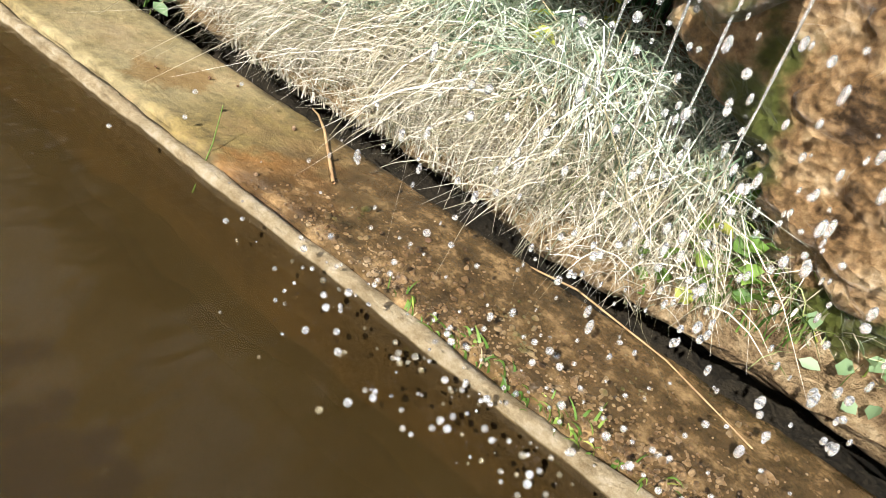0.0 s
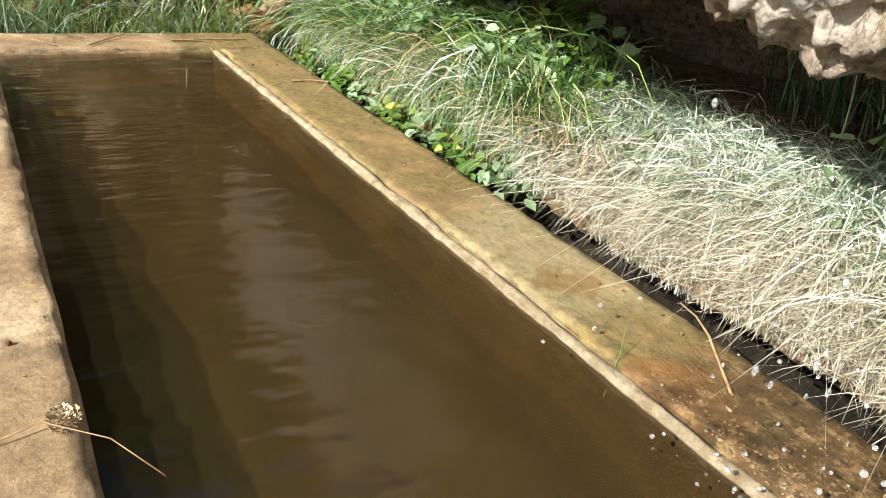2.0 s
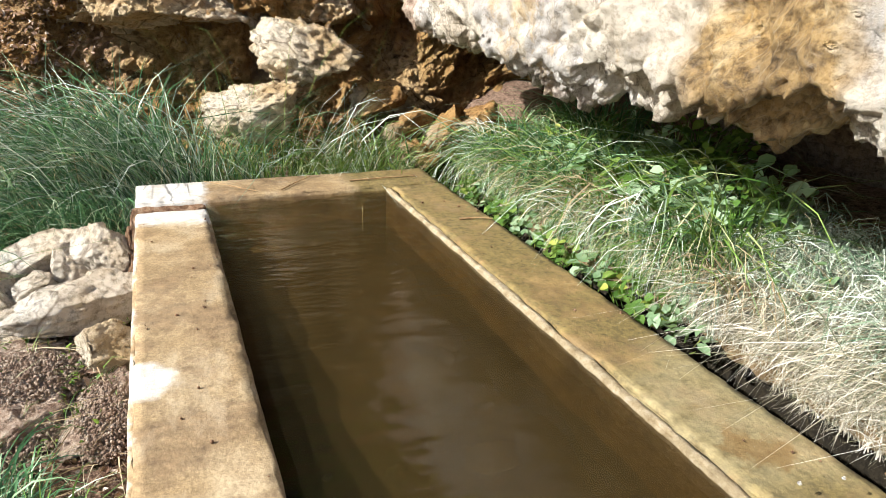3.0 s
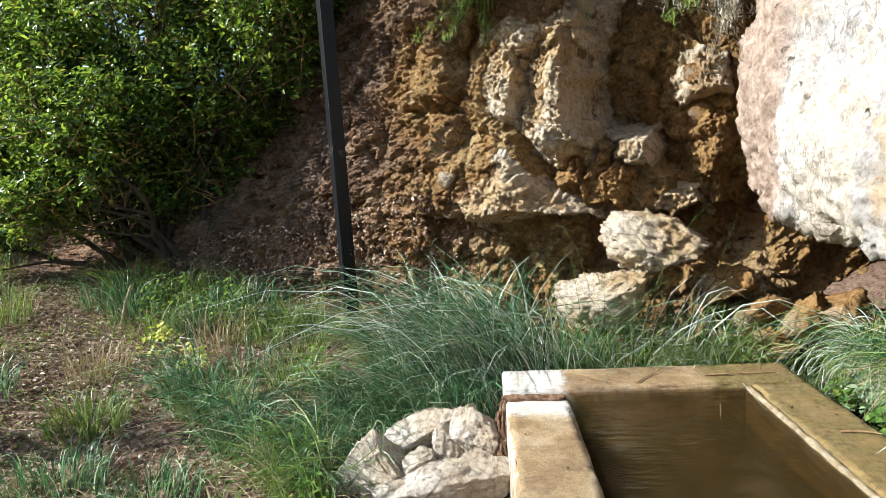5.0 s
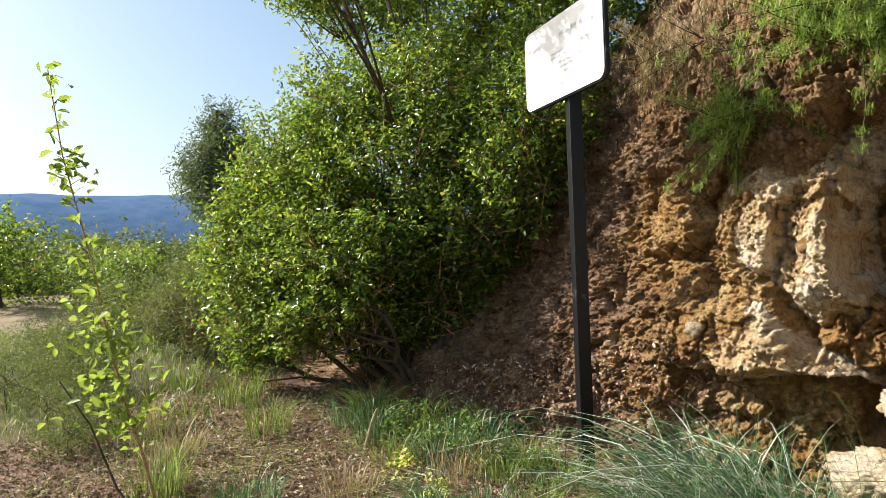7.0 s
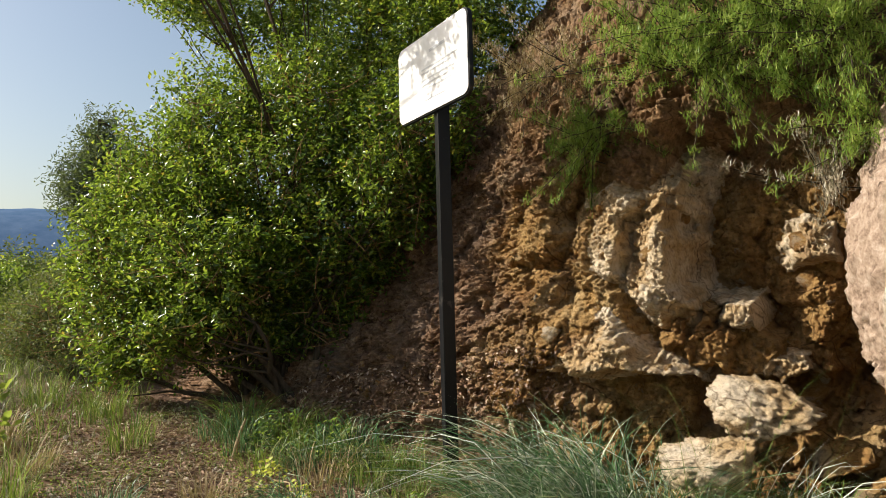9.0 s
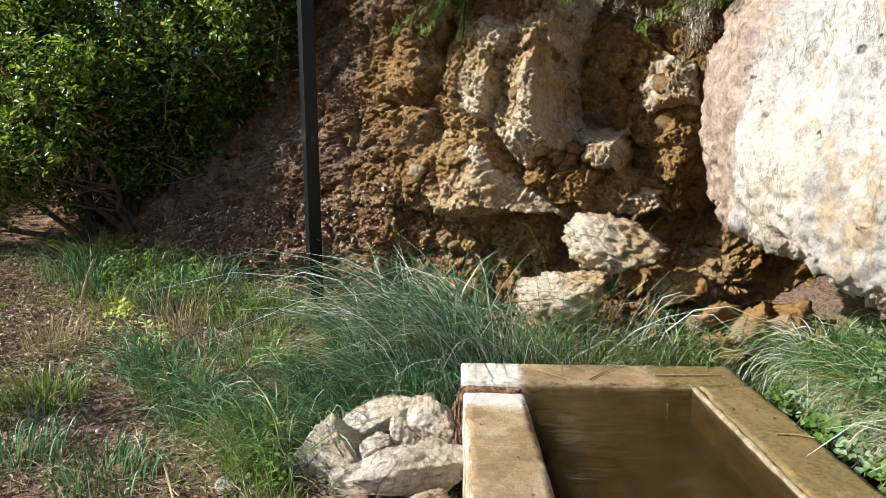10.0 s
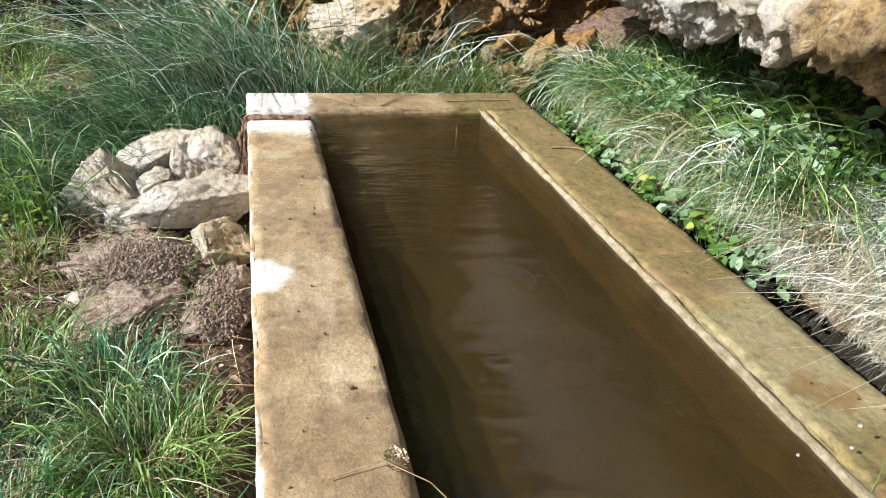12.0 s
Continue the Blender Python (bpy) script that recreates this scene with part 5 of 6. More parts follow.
herb(-1.0, 1.38, 0.14, 140, 0.035, 0.2, pale_herb, 402, "grey-green broad-leaved herb beside the trough wall")
herb(-1.5, 1.4, 0.14, 120, 0.035, 0.18, herb_mat, 403, "bright green leafy herb beside the trough wall")
herb(-0.95, 1.48, 0.16, 160, 0.035, 0.32, herb_mat, 404, "bright green leafy herb under the overhang")
herb(-1.15, 1.62, 0.2, 200, 0.045, 0.4, herb_mat, 405, "dark green leafy herb in the overhang's shade")
herb(-0.7, 1.4, 0.1, 50, 0.035, 0.2, pale_herb, 406, "grey-green herb among bleached grass")
herb(-0.4, 1.36, 0.14, 26, 0.045, 0.27, pale_herb, 407, "scattered pale leaves over bleached grass")
herb(0.37, 1.45, 0.1, 14, 0.05, 0.28, yellow_leaf, 408, "yellow-green climbing leaves over bleached grass")
herb(0.2, 1.36, 0.12, 16, 0.05, 0.38, pale_herb, 409, "large pale leaves over bleached grass")
herb(0.78, 1.32, 0.16, 70, 0.036, 0.12, herb_mat, 410, "broad wet green leaves below the boulder")
herb(1.05, 1.3, 0.14, 50, 0.032, 0.1, pale_herb, 411, "yellow-green leaves beside the trough wall")
for k, (px, py) in enumerate([(-1.85, 1.3), (-1.65, 1.27), (-1.38, 1.29), (-1.12, 1.27), (-0.88, 1.29), (-0.68, 1.3)]):
    herb(px, py + 0.08, 0.15, 190, 0.027, 0.3, (pale_herb, herb_mat)[k % 2], 890 + k, "small-leaved green herb on the earth bank")
for k, (px, py) in enumerate([(-1.45, 1.24), (-1.3, 1.22), (-1.1, 1.24), (-0.92, 1.23), (-0.78, 1.26), (-1.0, 1.4), (-1.25, 1.5), (-0.7, 1.5)]):
    herb(px, py, 0.14, 130, 0.052, 0.32, (pale_herb, pale_herb, herb_mat)[k % 3], 920 + k, "broad grey-green leaves over the trough's ditch")
for k in range(11):
    herb(-2.0 + 0.14 * k, 1.13 + 0.02 * (k % 3), 0.09, 60, 0.042, 0.15, (herb_mat, pale_herb, herb_mat)[k % 3], 940 + k, "green leaves draped over the edge of the earth bank", z=0.4)
herb(-1.72, -1.02, 0.08, 60, 0.035, 0.18, herb_mat, 412, "young thistle-like plant beside the stones")
herb(-3.3, -2.1, 0.12, 60, 0.04, 0.2, yellow_leaf, 413, "yellowing herb on the slope")
herb(-3.6, -2.45, 0.14, 70, 0.04, 0.2, yellow_leaf, 414, "yellowing herb on the slope")
herb(-3.05, -1.3, 0.14, 90, 0.035, 0.2, herb_mat, 415, "green herb near the sign post")
herb(-3.85, -1.95, 0.22, 150, 0.032, 0.3, scrub_leaf, 430, "dull green leafy herb at the foot of the earth slope")
herb(-4.2, -2.6, 0.25, 170, 0.034, 0.36, herb_mat, 431, "green leafy herb at the foot of the earth slope")
herb(-4.1, -2.2, 0.25, 160, 0.035, 0.3, herb_mat, 416, "low green herb at the foot of the bank")
herb(-4.4, -2.8, 0.25, 160, 0.03, 0.3, scrub_leaf, 417, "dull green herb at the foot of the bank")
herb(-2.9, 0.9, 0.2, 120, 0.03, 0.25, herb_mat, 418, "green herb at the foot of the cliff")


# ---- shrubs and trees ----
def shrub(name, label, category, blobs, n, size, mat, seed, roots, group="", stem_r=0.035, ratio=0.45, inner=0.55, hollows=(), twigs=0):
    """blobs: (x, y, z, rx, ry, rz) clumps of the crown; leaves gather in sprays near their outsides, and none grow in the hollows."""
    g = np.random.default_rng(seed)
    ob = thing(name, label, category, group)
    vol = np.array([b[3] * b[4] + b[4] * b[5] for b in blobs])
    pick = g.choice(len(blobs), n // 14, p=vol / vol.sum())
    cs, ns, al, sprigs = [], [], [], []
    for i in pick:
        bx, by, bz, rx, ry, rz = blobs[i]
        d = g.normal(size=3)
        d /= np.linalg.norm(d)
        r = inner + (1.12 - inner) * g.uniform(0, 1) ** 0.6
        r *= 1 + 0.45 * noise.noise(Vector(d * 2.8) + Vector((i * 3.1, seed, 0)))
        c = np.array([bx, by, bz]) + d * r * np.array([rx, ry, rz])
        way = d + np.array([0, 0, 0.35]) + g.normal(0, 0.4, 3)
        way /= np.linalg.norm(way)
        if any((((c - np.array(e[:3])) / np.array(e[3:])) ** 2).sum() < 1 for e in hollows):
            continue
        if len(sprigs) < twigs:
            s0 = c - way * size * 7 + g.normal(0, size, 3)
            sprigs.append(tube(np.array([s0, (s0 + c) / 2 + g.normal(0, size * 0.5, 3), c + way * size * 2]), [0.006, 0.0045, 0.002], 4))
        k = np.arange(14)[:, None]
        sp = c + way * (k - 7) * size * 0.42 + g.normal(0, size * 0.55, (14, 3))
        cs.append(sp)
        ns.append(g.normal(0, 0.75, (14, 3)) + np.array([0, -0.25, 0.8]) + d * 0.3)
        al.append(way + g.normal(0, 0.7, (14, 3)))
    c, nn, aa = np.concatenate(cs), np.concatenate(ns), np.concatenate(al)
    m_ = len(c)
    v, f = leaves(c, nn, aa, size * g.uniform(0.6, 1.3, m_), size * ratio * g.uniform(0.7, 1.2, m_), 0.2)
    tagged(part("crown", mesh_from("crown", v, f, mat), ob), kind="stuff")
    st = []
    for j, b in enumerate(blobs):
        r0 = np.array(roots[j % len(roots)], float)
        tip = np.array(b[:3])
        pth = bend(r0, tip, 0.05, 9, seed + j)
        st.append(tube(pth, np.linspace(stem_r, stem_r * 0.35, 9), 6))
        for k in range(7):
            d = g.normal(size=3)
            d /= np.linalg.norm(d)
            e = tip + d * np.array(b[3:]) * 0.95
            s0 = pth[g.integers(4, 9)]
            st.append(tube(bend(s0, e, 0.03, 6, seed * 7 + j * 10 + k), np.linspace(stem_r * 0.4, stem_r * 0.08, 6), 5))
    v, f = join(st)
    tagged(part("branchwork", mesh_from("branchwork", v, f, bark, True), ob), kind="stuff")
    if sprigs:
        v, f = join(sprigs)
        tagged(part("twiggery", mesh_from("twiggery", v, f, twig_mat, True), ob, "grey-brown bare twigs"), kind="stuff")
    return ob


BUSH = [(-6.0, -3.6, 1.7, 0.95, 1.0, 0.8), (-5.7, -2.75, 2.2, 0.8, 0.75, 0.85), (-6.1, -4.4, 2.0, 0.8, 0.85, 0.8), (-6.3, -3.6, 2.9, 0.9, 0.95, 0.85), (-6.2, -4.7, 2.9, 0.7, 0.75, 0.7),
        (-6.0, -2.6, 3.2, 0.8, 0.8, 0.8), (-6.5, -3.4, 3.8, 0.8, 0.9, 0.7), (-6.4, -4.4, 3.7, 0.6, 0.65, 0.55), (-5.5, -3.9, 1.2, 0.6, 0.8, 0.45), (-5.8, -5.1, 1.7, 0.65, 0.65, 0.65), (-5.3, -2.2, 2.7, 0.5, 0.5, 0.6),
        (-6.0, -5.5, 2.2, 0.35, 0.4, 0.45), (-5.6, -1.9, 3.4, 0.6, 0.6, 0.6), (-6.3, -5.2, 3.0, 0.3, 0.35, 0.35)]
# drawn in towards the bank, so that its shade falls on the rock
PIVOT = np.array([1.04, -0.45, 1.57])
BUSH = [(*(PIVOT + (np.array(b[:3]) - PIVOT) * 0.9), *(np.array(b[3:]) * 0.86)) for b in BUSH]
BUSH = [(b[0] - 0.55 * smooth(-3.3, -2.6, b[1]), *b[1:]) for b in BUSH]
BUSH += [(-4.8, -3.5, 1.8, 0.5, 0.6, 0.6), (-5.1, -3.9, 2.4, 0.45, 0.55, 0.5), (-5.0, -4.3, 1.5, 0.4, 0.5, 0.5), (-5.75, -2.5, 1.6, 0.5, 0.7, 0.6), (-5.4, -2.7, 1.4, 0.45, 0.5, 0.4), (-5.3, -4.7, 1.0, 0.3, 0.4, 0.3), (-5.6, -5.0, 2.6, 0.3, 0.3, 0.25)]
shrub("evergreen_shrub", "large dense evergreen shrub with small glossy leaves", "shrub", BUSH, 115000, 0.056, bush_leaf, 500, [(-5.4, -3.1, 0.5), (-5.5, -3.5, 0.5), (-5.2, -2.8, 0.5)],
      inner=0.4, hollows=[(-4.6, -2.4, 1.35, 0.75, 0.8, 0.55), (-4.6, -3.2, 1.0, 0.5, 0.7, 0.35)], twigs=1600)
# the last two clumps are added above the view to cast leaf shade
TREE = [(-7.2, -3.2, 4.8, 1.0, 1.1, 0.6), (-6.8, -2.2, 4.6, 0.9, 0.9, 0.7), (-6.6, -4.1, 5.0, 0.8, 0.9, 0.45), (-7.0, -2.6, 5.6, 1.1, 1.3, 0.6), (-6.2, -1.6, 4.2, 0.6, 0.7, 0.6), (-6.5, -4.9, 5.3, 0.6, 0.6, 0.35), (-6.4, -1.2, 5.0, 0.8, 0.9, 0.7), (-5.2, -3.3, 5.0, 0.45, 0.45, 0.3), (-3.72, -3.4, 4.85, 0.32, 0.3, 0.26)]
shrub("tree", "evergreen tree rising behind the shrub with open branches", "tree", TREE, 52000, 0.06, bush_leaf, 510, [(-7.4, -3.0, 0.9)], stem_r=0.04)
shrub("scrub_bush", "dull olive-green bush with fine twigs beside the shrub", "shrub", [(-6.4, -6.35, 1.35, 0.5, 0.5, 0.5), (-6.2, -5.75, 1.2, 0.45, 0.45, 0.42), (-6.7, -6.9, 1.2, 0.45, 0.5, 0.42), (-6.5, -6.0, 1.85, 0.4, 0.4, 0.36)], 24000, 0.036, scrub_leaf, 520, [(-6.4, -6.2, 0.6)], "wild bushes", 0.014, 0.45, 0.25, twigs=500)
rng = np.random.default_rng(530)
olive = shrub("scrub_bush", "low olive-green wild bush in the valley", "shrub", [(0, 0, 0.9, 1.3, 1.4, 0.9), (0.8, 1.0, 0.7, 0.9, 0.9, 0.7), (-0.7, -1.1, 0.8, 1.0, 1.0, 0.7)], 3400, 0.11, scrub_leaf, 531, [(0, 0, -0.2)], "wild bushes", 0.03, 0.5, 0.3)
olive.matrix_basis = pose(-14, -14.5, ground_z(-14, -14.5), 0, 0, 40)
darker = shrub("scrub_bush", "dark green rounded bush in the valley", "shrub", [(0, 0, 0.8, 1.0, 1.1, 0.8), (0.5, 0.6, 1.2, 0.7, 0.7, 0.6)], 3000, 0.1, bush_leaf, 532, [(0, 0, -0.2)], "wild bushes", 0.03, 0.5, 0.3)
darker.matrix_basis = pose(-19, -20, ground_z(-19, -20), 0, 0, 10)
grey = shrub("scrub_bush", "grey-green low rosemary-like bush", "shrub", [(0, 0, 0.35, 0.5, 0.5, 0.35), (0.35, 0.25, 0.3, 0.4, 0.4, 0.3)], 2600, 0.05, scrub_leaf, 533, [(0, 0, -0.1)], "wild bushes", 0.012, 0.2, 0.2)
grey.matrix_basis = pose(-5.2, -6.9, ground_z(-5.2, -6.9))
for k in range(46):
    d, a = rng.uniform(17, 80), radians(rng.uniform(128, 146))
    x, y = 1 + d * math.cos(a), -d * math.sin(a)
    sc = rng.uniform(0.6, 1.3)
    copy_thing((olive, darker)[k % 2], pose(x, y, ground_z(x, y) - 0.1, 0, 0, rng.uniform(0, 360)) @ Matrix.Diagonal((sc, sc, sc * rng.uniform(0.8, 1.3), 1)))
for k, (x, y, sc) in enumerate([(-8.6, -9.4, 0.5), (-10.5, -11.5, 0.7), (-12.0, -10.0, 0.8), (-13.0, -13.0, 0.8), (-15.0, -15.5, 0.9), (-16, -13, 0.9), (-9.2, -8.2, 0.6)]):
    copy_thing((olive, darker)[k % 2], pose(x, y, ground_z(x, y), 0, 0, 55 * k) @ Matrix.Diagonal((sc, sc, sc, 1)))
for k, (x, y, sc) in enumerate([(-4.7, -6.3, 0.8), (-5.6, -7.7, 1.0), (-4.3, -6.9, 0.9), (-6.3, -8.3, 1.0), (-5.1, -8.0, 0.8), (-7.4, -8.9, 1.1), (-3.9, -5.9, 0.7), (-3.4, -5.2, 0.6)]):
    copy_thing(grey, pose(x, y, ground_z(x, y) - 0.03, 0, 0, 77 * k) @ Matrix.Diagonal((sc, sc, sc, 1)))
p = scatter(9000, -14, -3.5, -14, -4.6, off_cliff)
n = len(p)
h = rng.uniform(0.08, 0.3, n)
v, f = blades(p, rng.uniform(0, 6.28, n), h, h * rng.uniform(0.3, 1.0, n), rng.uniform(0.004, 0.01, n), rng.uniform(0, 0.8, n), 3, 0.3, 535)
thing("rough_grass", "rough half-dry grass in the clearing", "grass", kind="stuff", data=mesh_from("rough_grass", v, f, grass_green))
shrub("pine_tree", "grey-green pine standing behind the shrub", "tree", [(-25, -19.6, 8.6, 0.7, 0.7, 0.8), (-25, -19.3, 7.5, 1.2, 1.2, 0.8), (-25, -19.9, 6.4, 1.4, 1.5, 0.8), (-25, -19.2, 5.2, 1.5, 1.6, 0.8)], 17000, 0.2, pine_leaf, 540, [(-25, -19.5, 1.6)], stem_r=0.16, ratio=0.25)


def sapling():
    pth = np.array([(-2.22, -3.22, 0.1), (-2.3, -3.41, 0.4), (-2.28, -3.51, 0.73), (-2.26, -3.58, 0.91), (-2.24, -3.67, 1.23), (-2.22, -3.73, 1.49), (-2.2, -3.77, 1.71), (-2.18, -3.86, 2.01), (-2.16, -3.97, 2.37), (-2.14, -4.07, 2.88)])
    ob = thing("sapling", "thin young sapling with yellow-green leaves", "sapling")
    last = len(pth) - 1
    part("stem", mesh_from("stem", *tube(pth, np.linspace(0.011, 0.003, len(pth)), 6), twig_mat, True), ob)
    fork = np.array([(-2.22, -3.22, 0.1), (-2.3, -3.68, 0.45), (-2.3, -3.88, 0.8), (-2.3, -4.12, 1.05)])
    part("stem", mesh_from("stem", *tube(fork, np.linspace(0.01, 0.004, 4), 6), bark, True), ob)
    g = np.random.default_rng(550)
    cs, tw = [], []
    for k in range(70):
        t = g.uniform(0.25, 1)
        i = t * last
        a, b = pth[min(last - 1, int(i))], pth[min(last, int(i) + 1)]
        s = a + (b - a) * (i - int(i))
        e = s + np.array([g.normal(0, 0.08), g.normal(0, 0.08), g.uniform(0.0, 0.09)]) * (1.5 - t)
        tw.append(tube(np.array([s, (s + e) / 2 + np.array([0, 0, 0.008]), e]), [0.002, 0.0016, 0.0012], 4))
        for _ in range(3 if t > 0.5 else 5):
            cs.append(e + g.normal(0, 0.03, 3))
    for *spot, n in ((-2.28, -3.67, 1.23, 26), (-2.28, -3.82, 1.4, 22), (-2.28, -3.92, 0.93, 26), (-2.28, -3.46, 0.85, 20)):
        for k in range(n):
            cs.append(np.array(spot) + g.normal(0, 1, 3) * np.array([0.1, 0.1, 0.12]))
    c = np.array(cs)
    n = len(c)
    v, f = leaves(c, g.normal(0, 0.6, (n, 3)) + np.array([0, -0.3, 0.7]), g.normal(size=(n, 3)) + np.array([0, 0, 0.4]), 0.075 * g.uniform(0.5, 1.3, n), 0.042 * g.uniform(0.7, 1.2, n))
    part("foliage", mesh_from("foliage", v, f, leaf_material("sapling_leaves", [(0, (0.12, 0.2, 0.03)), (1, (0.3, 0.38, 0.07))], 0.5)), ob)
    v, f = join(tw)
    tagged(part("branchwork", mesh_from("branchwork", v, f, bark), ob), kind="stuff")


sapling()


# plants that hang from the cliff
def hanging_plant(x, y, z, r, n, mat, seed, label, drop=0.25):
    g = np.random.default_rng(seed)
    ob = thing("cliff_plant", label, "plant", "plants on the cliff")
    st, base, hd, ht, rc = [], [], [], [], []
    root = np.array([cliff_x(y, z) + 0.16, y, z]) if x < -3.35 else np.array([x, y, z])
    for k in range(n):
        tip = root + np.array([g.uniform(0.15, 0.8), g.normal(0, 0.8), g.normal(-drop, 0.6)]) * r
        pth = bend(root + g.normal(0, 0.05, 3), tip, 0.012, 7, seed * 31 + k)
        st.append(tube(pth, np.linspace(0.005, 0.0015, 7), 5))
        for j in range(2, 7):
            for _ in range(26):
                base.append(pth[j] + g.normal(0, 0.02, 3))
                hd.append(g.uniform(0, 6.28))
                ht.append(g.uniform(0.0, 0.06))
                rc.append(g.uniform(0.015, 0.05))
    m_ = len(base)
    v, f = blades(np.array(base), np.array(hd), np.array(ht), np.array(rc), np.full(m_, 0.006), np.full(m_, 0.1), 2, 0.1, seed)
    tagged(part("foliage", mesh_from("foliage", v, f, mat), ob), kind="stuff")
    v, f = join(st)
    tagged(part("branchwork", mesh_from("branchwork", v, f, bark), ob), kind="stuff")
    return ob


GREENP = "bright green needle-leaved plant hanging from the cliff"
for k, (y, z, r, n, drop) in enumerate([(-0.27, 2.62, 0.34, 30, 0.1), (-0.18, 2.72, 0.3, 14, 0.0), (0.38, 3.0, 0.5, 40, 0.0), (0.6, 3.2, 0.6, 46, -0.1), (0.85, 3.25, 0.6, 46, 0.0), (1.15, 3.0, 0.5, 30, 0.1), (0.15, 3.15, 0.4, 22, -0.1), (0.8, 2.8, 0.3, 14, 0.2), (1.4, 3.4, 0.6, 40, 0.0)]):
    hanging_plant(-3.8, y, z, r, n, cliff_leaf, 601 + k, GREENP, drop)
hanging_plant(-3.45, 1.1, 2.15, 0.3, 14, straw_mat, 621, "dry straw-coloured plant in a cliff crack", -0.2)
hanging_plant(-4.1, -0.75, 3.4, 0.5, 24, dry_mat, 622, "dry brown twiggy plant on the brow", 0.0)
hanging_plant(-4.1, -0.4, 3.3, 0.5, 24, dry_mat, 624, "dry brown twiggy plant on the brow", 0.2)


def on_overhang(x, z):
    """The place on the overhang's near face at (x, z)."""
    d = (ov[:, 0] - x) ** 2 + (ov[:, 2] - z) ** 2 + 0.02 * ov[:, 1]
    return ov[np.argmin(d)]


for k, (x, z, r, n, mat) in enumerate([(-2.91, 2.42, 0.34, 26, cliff_leaf), (-3.16, 2.16, 0.28, 18, cliff_leaf), (-3.74, 2.03, 0.26, 16, straw_mat)]):
    q = on_overhang(x, z)
    hanging_plant(max(q[0], -3.3), q[1], q[2], r, n, mat, 640 + k, "yellow-green wispy plant rooted on the overhang's shoulder", 0.1)


# ---- small debris ----
def twig(points, r, label, mat=None, name="twig"):
    return thing(name, label, "twig", "loose twigs", data=mesh_from(name, *tube(np.array(points), np.linspace(r, r * 0.5, len(points)), 6), mat or twig_mat, True))


twig([(0.348, 0.862, 0.505), (0.22, 0.965, 0.505), (0.15, 1.02, 0.49), (0.05, 1.11, 0.44)], 0.003, "reddish dry stalk lying over the rim from the ditch")
twig([(0.225, 0.72, 0.455), (0.2, 0.765, 0.51), (0.17, 0.8, 0.55)], 0.0012, "thin green stalk leaning on the inner edge", grass_green)
twig([(0.55, 1.02, 0.46), (0.7, 0.99, 0.5), (0.85, 0.95, 0.51), (0.98, 0.9, 0.508)], 0.0018, "orange dry stalk lying over the rim")
twig([(-2.03, 0.3, 0.508), (-2.12, 0.37, 0.508), (-2.2, 0.45, 0.512)], 0.003, "dry grass stalk on the end wall")
twig([(-2.04, 0.2, 0.506), (-2.1, 0.1, 0.52), (-2.2, 0.0, 0.52)], 0.002, "dry grass stalk on the end wall")
twig([(-2.1, 0.6, 0.507), (-2.1, 0.75, 0.51), (-2.11, 0.9, 0.507)], 0.004, "dark twig lying on the end wall")
twig([(-1.48, 0.85, 0.506), (-1.47, 0.92, 0.508), (-1.45, 0.97, 0.506)], 0.004, "dark twig lying on the rim")
twig([(0.03, -0.14, 0.506), (0.01, -0.05, 0.512), (0.06, 0.02, 0.5), (0.12, 0.07, 0.47)], 0.0013, "thin dry stalk lying over the inner edge")
twig([(-4.1, -2.95, 0.35), (-4.15, -2.93, 0.5), (-4.2, -2.9, 0.62)], 0.018, "pale dead stick standing in the litter", dry_mat)
twig([(-3.6, -2.4, 0.32), (-3.4, -2.2, 0.36), (-3.2, -2.1, 0.3)], 0.006, "pale dead stick lying on the slope", dry_mat)
twig([(-1.9, -1.5, 0.15), (-1.5, -1.3, 0.17), (-1.2, -1.25, 0.16)], 0.006, "grey dead stick lying in the grass", dry_mat)
g = np.random.default_rng(620)
crumbs = []
v0, f0 = ico(1)
for k in range(60):
    side = g.uniform() < 0.6
    c = np.array([g.uniform(-1.8, 0.8), g.uniform(-0.24, -0.01) if side else g.uniform(0.77, 0.97), 0.503])
    crumbs.append((v0 * g.uniform(0.001, 0.004) * g.uniform(0.6, 1.8, 3) + c, f0))
v, f = join(crumbs)
thing("crumbs", "dark crumbs of soil on the concrete rim", "debris", kind="stuff", data=mesh_from("crumbs", v, f, crust))
tuft(0.0, -0.025, 0.03, 0.02, 240, 0.005, dry_mat, 96, "yellow-brown moss clump on the inner edge", reach=0.8, droop=0.5, width=0.003, z=lambda bx, by: np.full(len(bx), 0.5), name="moss_clump")
g = np.random.default_rng(625)
grit = []
for k in range(3200):
    x = g.uniform(0.28, 1.5)
    y = 0.752 + abs(g.normal(0, 0.07))
    if y > 0.96 or g.uniform() > smooth(0.25, 0.6, x):
        continue
    grit.append((v0 * (1 + g.normal(0, 0.15, (len(v0), 1))) * min(0.006, 0.0012 * math.exp(abs(g.normal(0, 0.6)))) * g.uniform(0.7, 1.6, 3) + np.array([x, y, 0.4995]), f0))
v, f = join(grit)
thing("wet_grit", "wet brown grit and algae on the rim under the drips", "grit", kind="stuff", data=mesh_from("wet_grit", v, f, wet_rock))
tuft(0.85, 0.76, 0.3, 0.02, 260, 0.025, herb_mat, 626, "green algae tufts along the wet inner edge", reach=0.9, droop=0.6, width=0.003, z=lambda bx, by: np.full(len(bx), 0.488), name="algae_tuft")

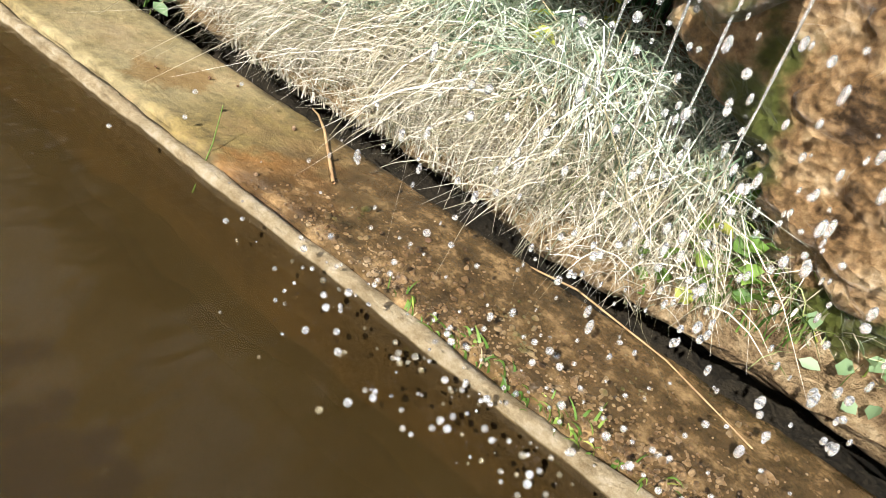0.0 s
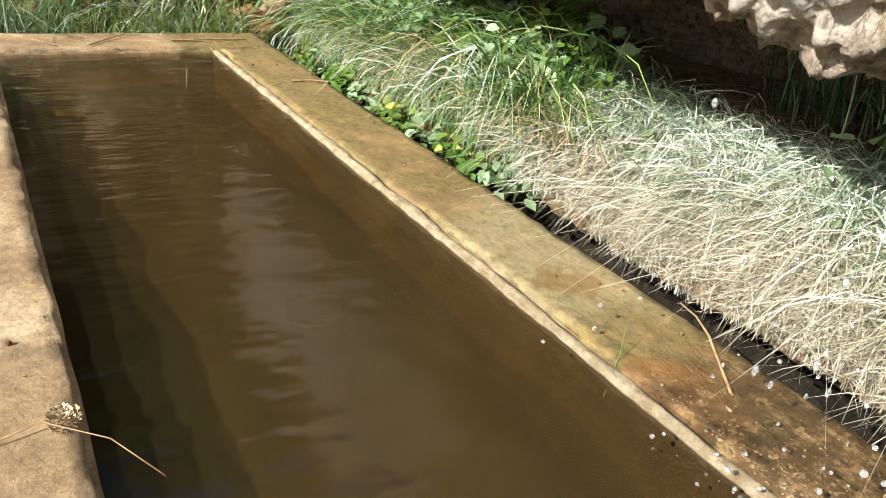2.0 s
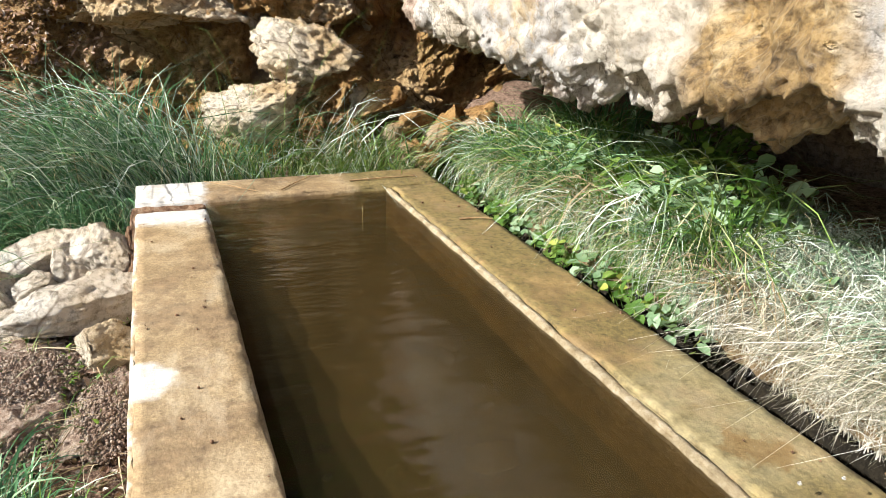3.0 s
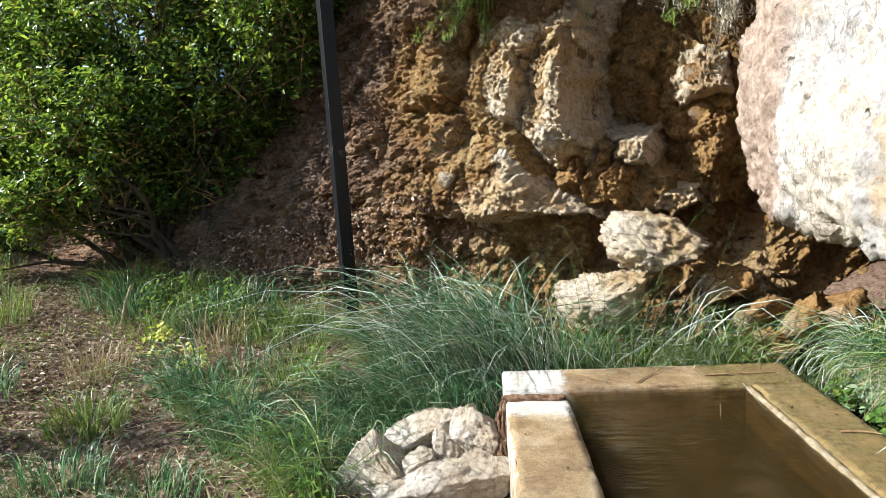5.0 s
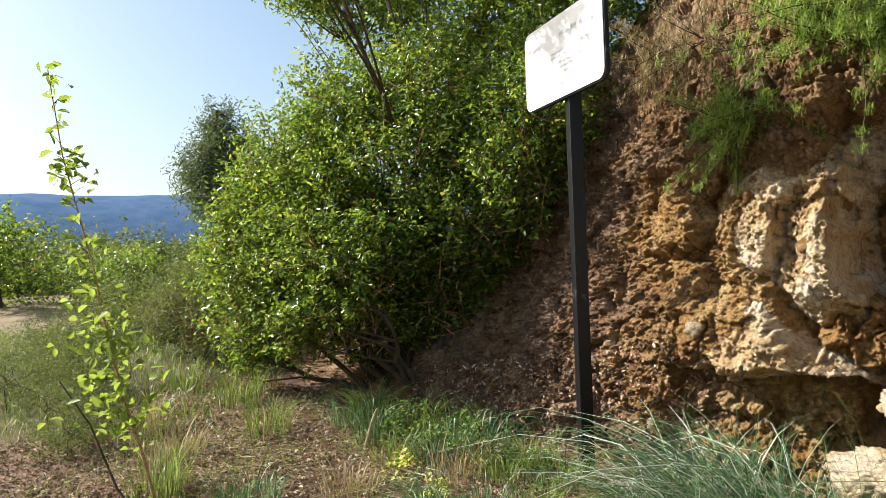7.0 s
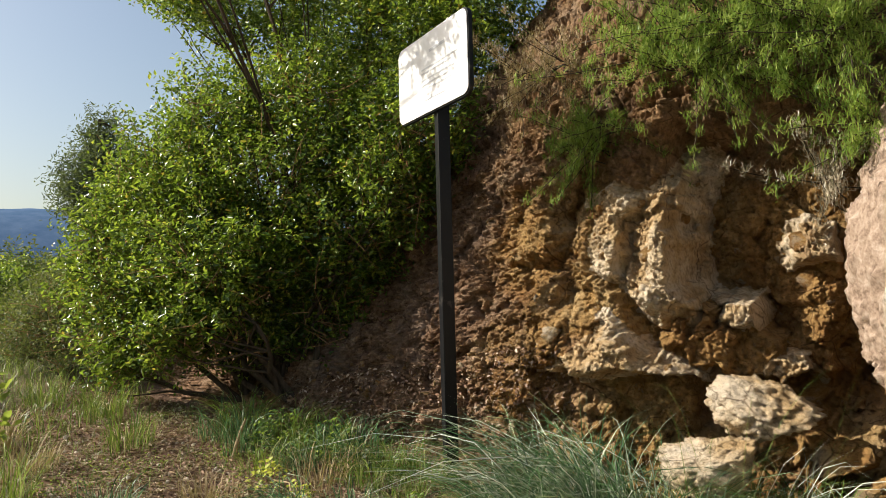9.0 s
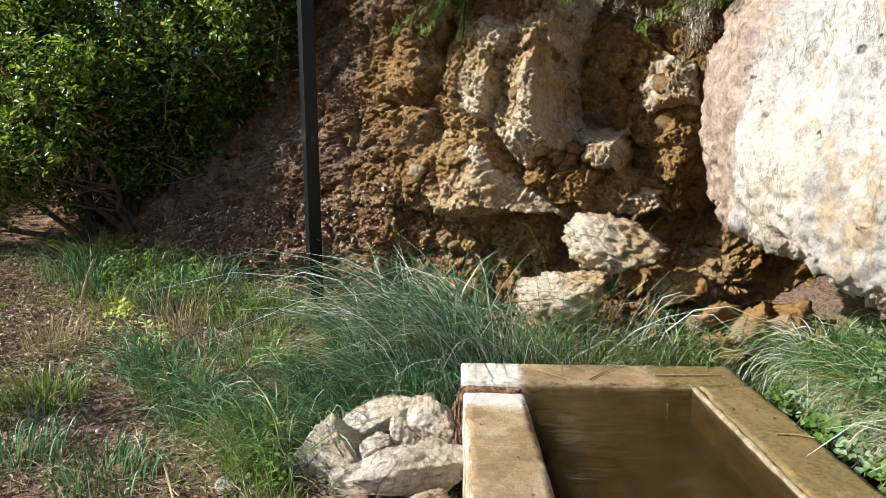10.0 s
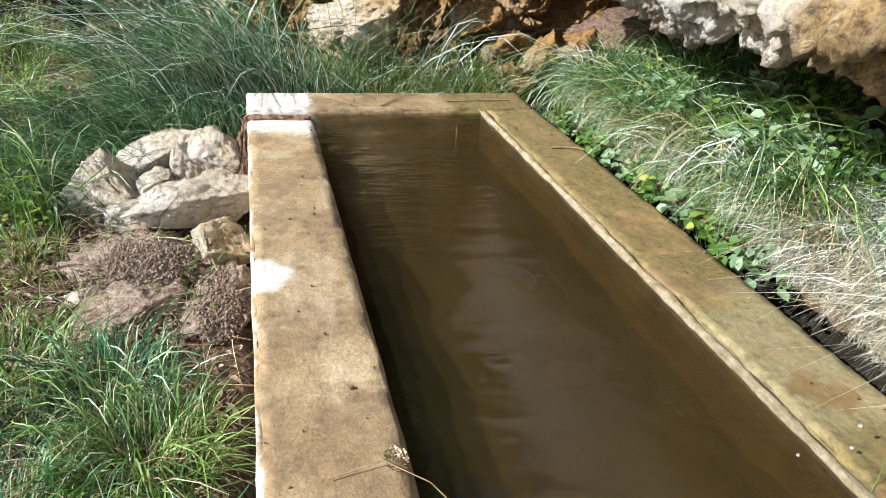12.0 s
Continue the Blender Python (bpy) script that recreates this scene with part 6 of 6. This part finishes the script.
# ---- dripping water ----
g = np.random.default_rng(630)
v0, f0 = ico(2)
pieces = []
for k in range(230):
    x = g.normal(0.76, 0.2)
    zz = g.uniform(0.0, 1.0)
    c = np.array([x, 0.9 + g.normal(0, 0.06), 0.5 + 0.42 * zz])
    s = g.uniform(0.0015, 0.005)
    pieces.append((v0 * np.array([s, s, s * g.uniform(1.0, 2.4)]) + c, f0))
for k in range(420):
    c = np.array([g.normal(0.76, 0.24), g.normal(0.74, 0.06), 0.46 + abs(g.normal(0, 0.05))])
    pieces.append((v0 * g.uniform(0.0012, 0.0048) + c, f0))
for k in range(70):
    c = np.array([g.normal(0.85, 0.16), g.uniform(0.9, 1.2), 0.5 + g.uniform(0.02, 0.4)])
    s = g.uniform(0.002, 0.0055)
    pieces.append((v0 * np.array([s, s, s * g.uniform(1.2, 2.8)]) + c, f0))
v, f = join(pieces)
thing("water_drops", "clear water drops falling and splashing on the rim", "water drops", kind="stuff", data=mesh_from("water_drops", v, f, drop_mat, True))
for k, (x, y) in enumerate([(0.62, 0.95), (0.69, 0.93), (0.73, 0.96), (0.8, 0.92)]):
    pth = bend((x, y, 0.95), (x + 0.01, y - 0.01, 0.72), 0.001, 7, 640 + k)
    thing("water_strand", "thin strand of dripping water below the overhang", "water", "dripping strands", data=mesh_from("water_strand", *tube(pth, [0.0018, 0.0016, 0.0019, 0.0012, 0.0016, 0.0008, 0.0004], 6), drop_mat, True))

# ---- distance ----
hx = np.linspace(-1, 1, 60)
rows = []
for t in np.linspace(0, 1, 8):
    for s in hx:
        x, y = -420 + 330 * s - 160 * t, -420 - 330 * s - 160 * t
        crest = (92 - 24 * s + 5 * noise.noise(Vector((s * 3, 1, 0))) + 1.6 * noise.fractal(Vector((s * 14, 2, 0)), 0.8, 2, 4))
        rows.append((x, y, -2 + crest * math.sin(t * math.pi * 0.5) ** 0.8))
thing("far_hill", "long wooded ridge across the valley, blue haze put into its colour", "hill", kind="structure", data=mesh_from("far_hill", np.array(rows), grid_faces(8, 60), hill_mat, True))
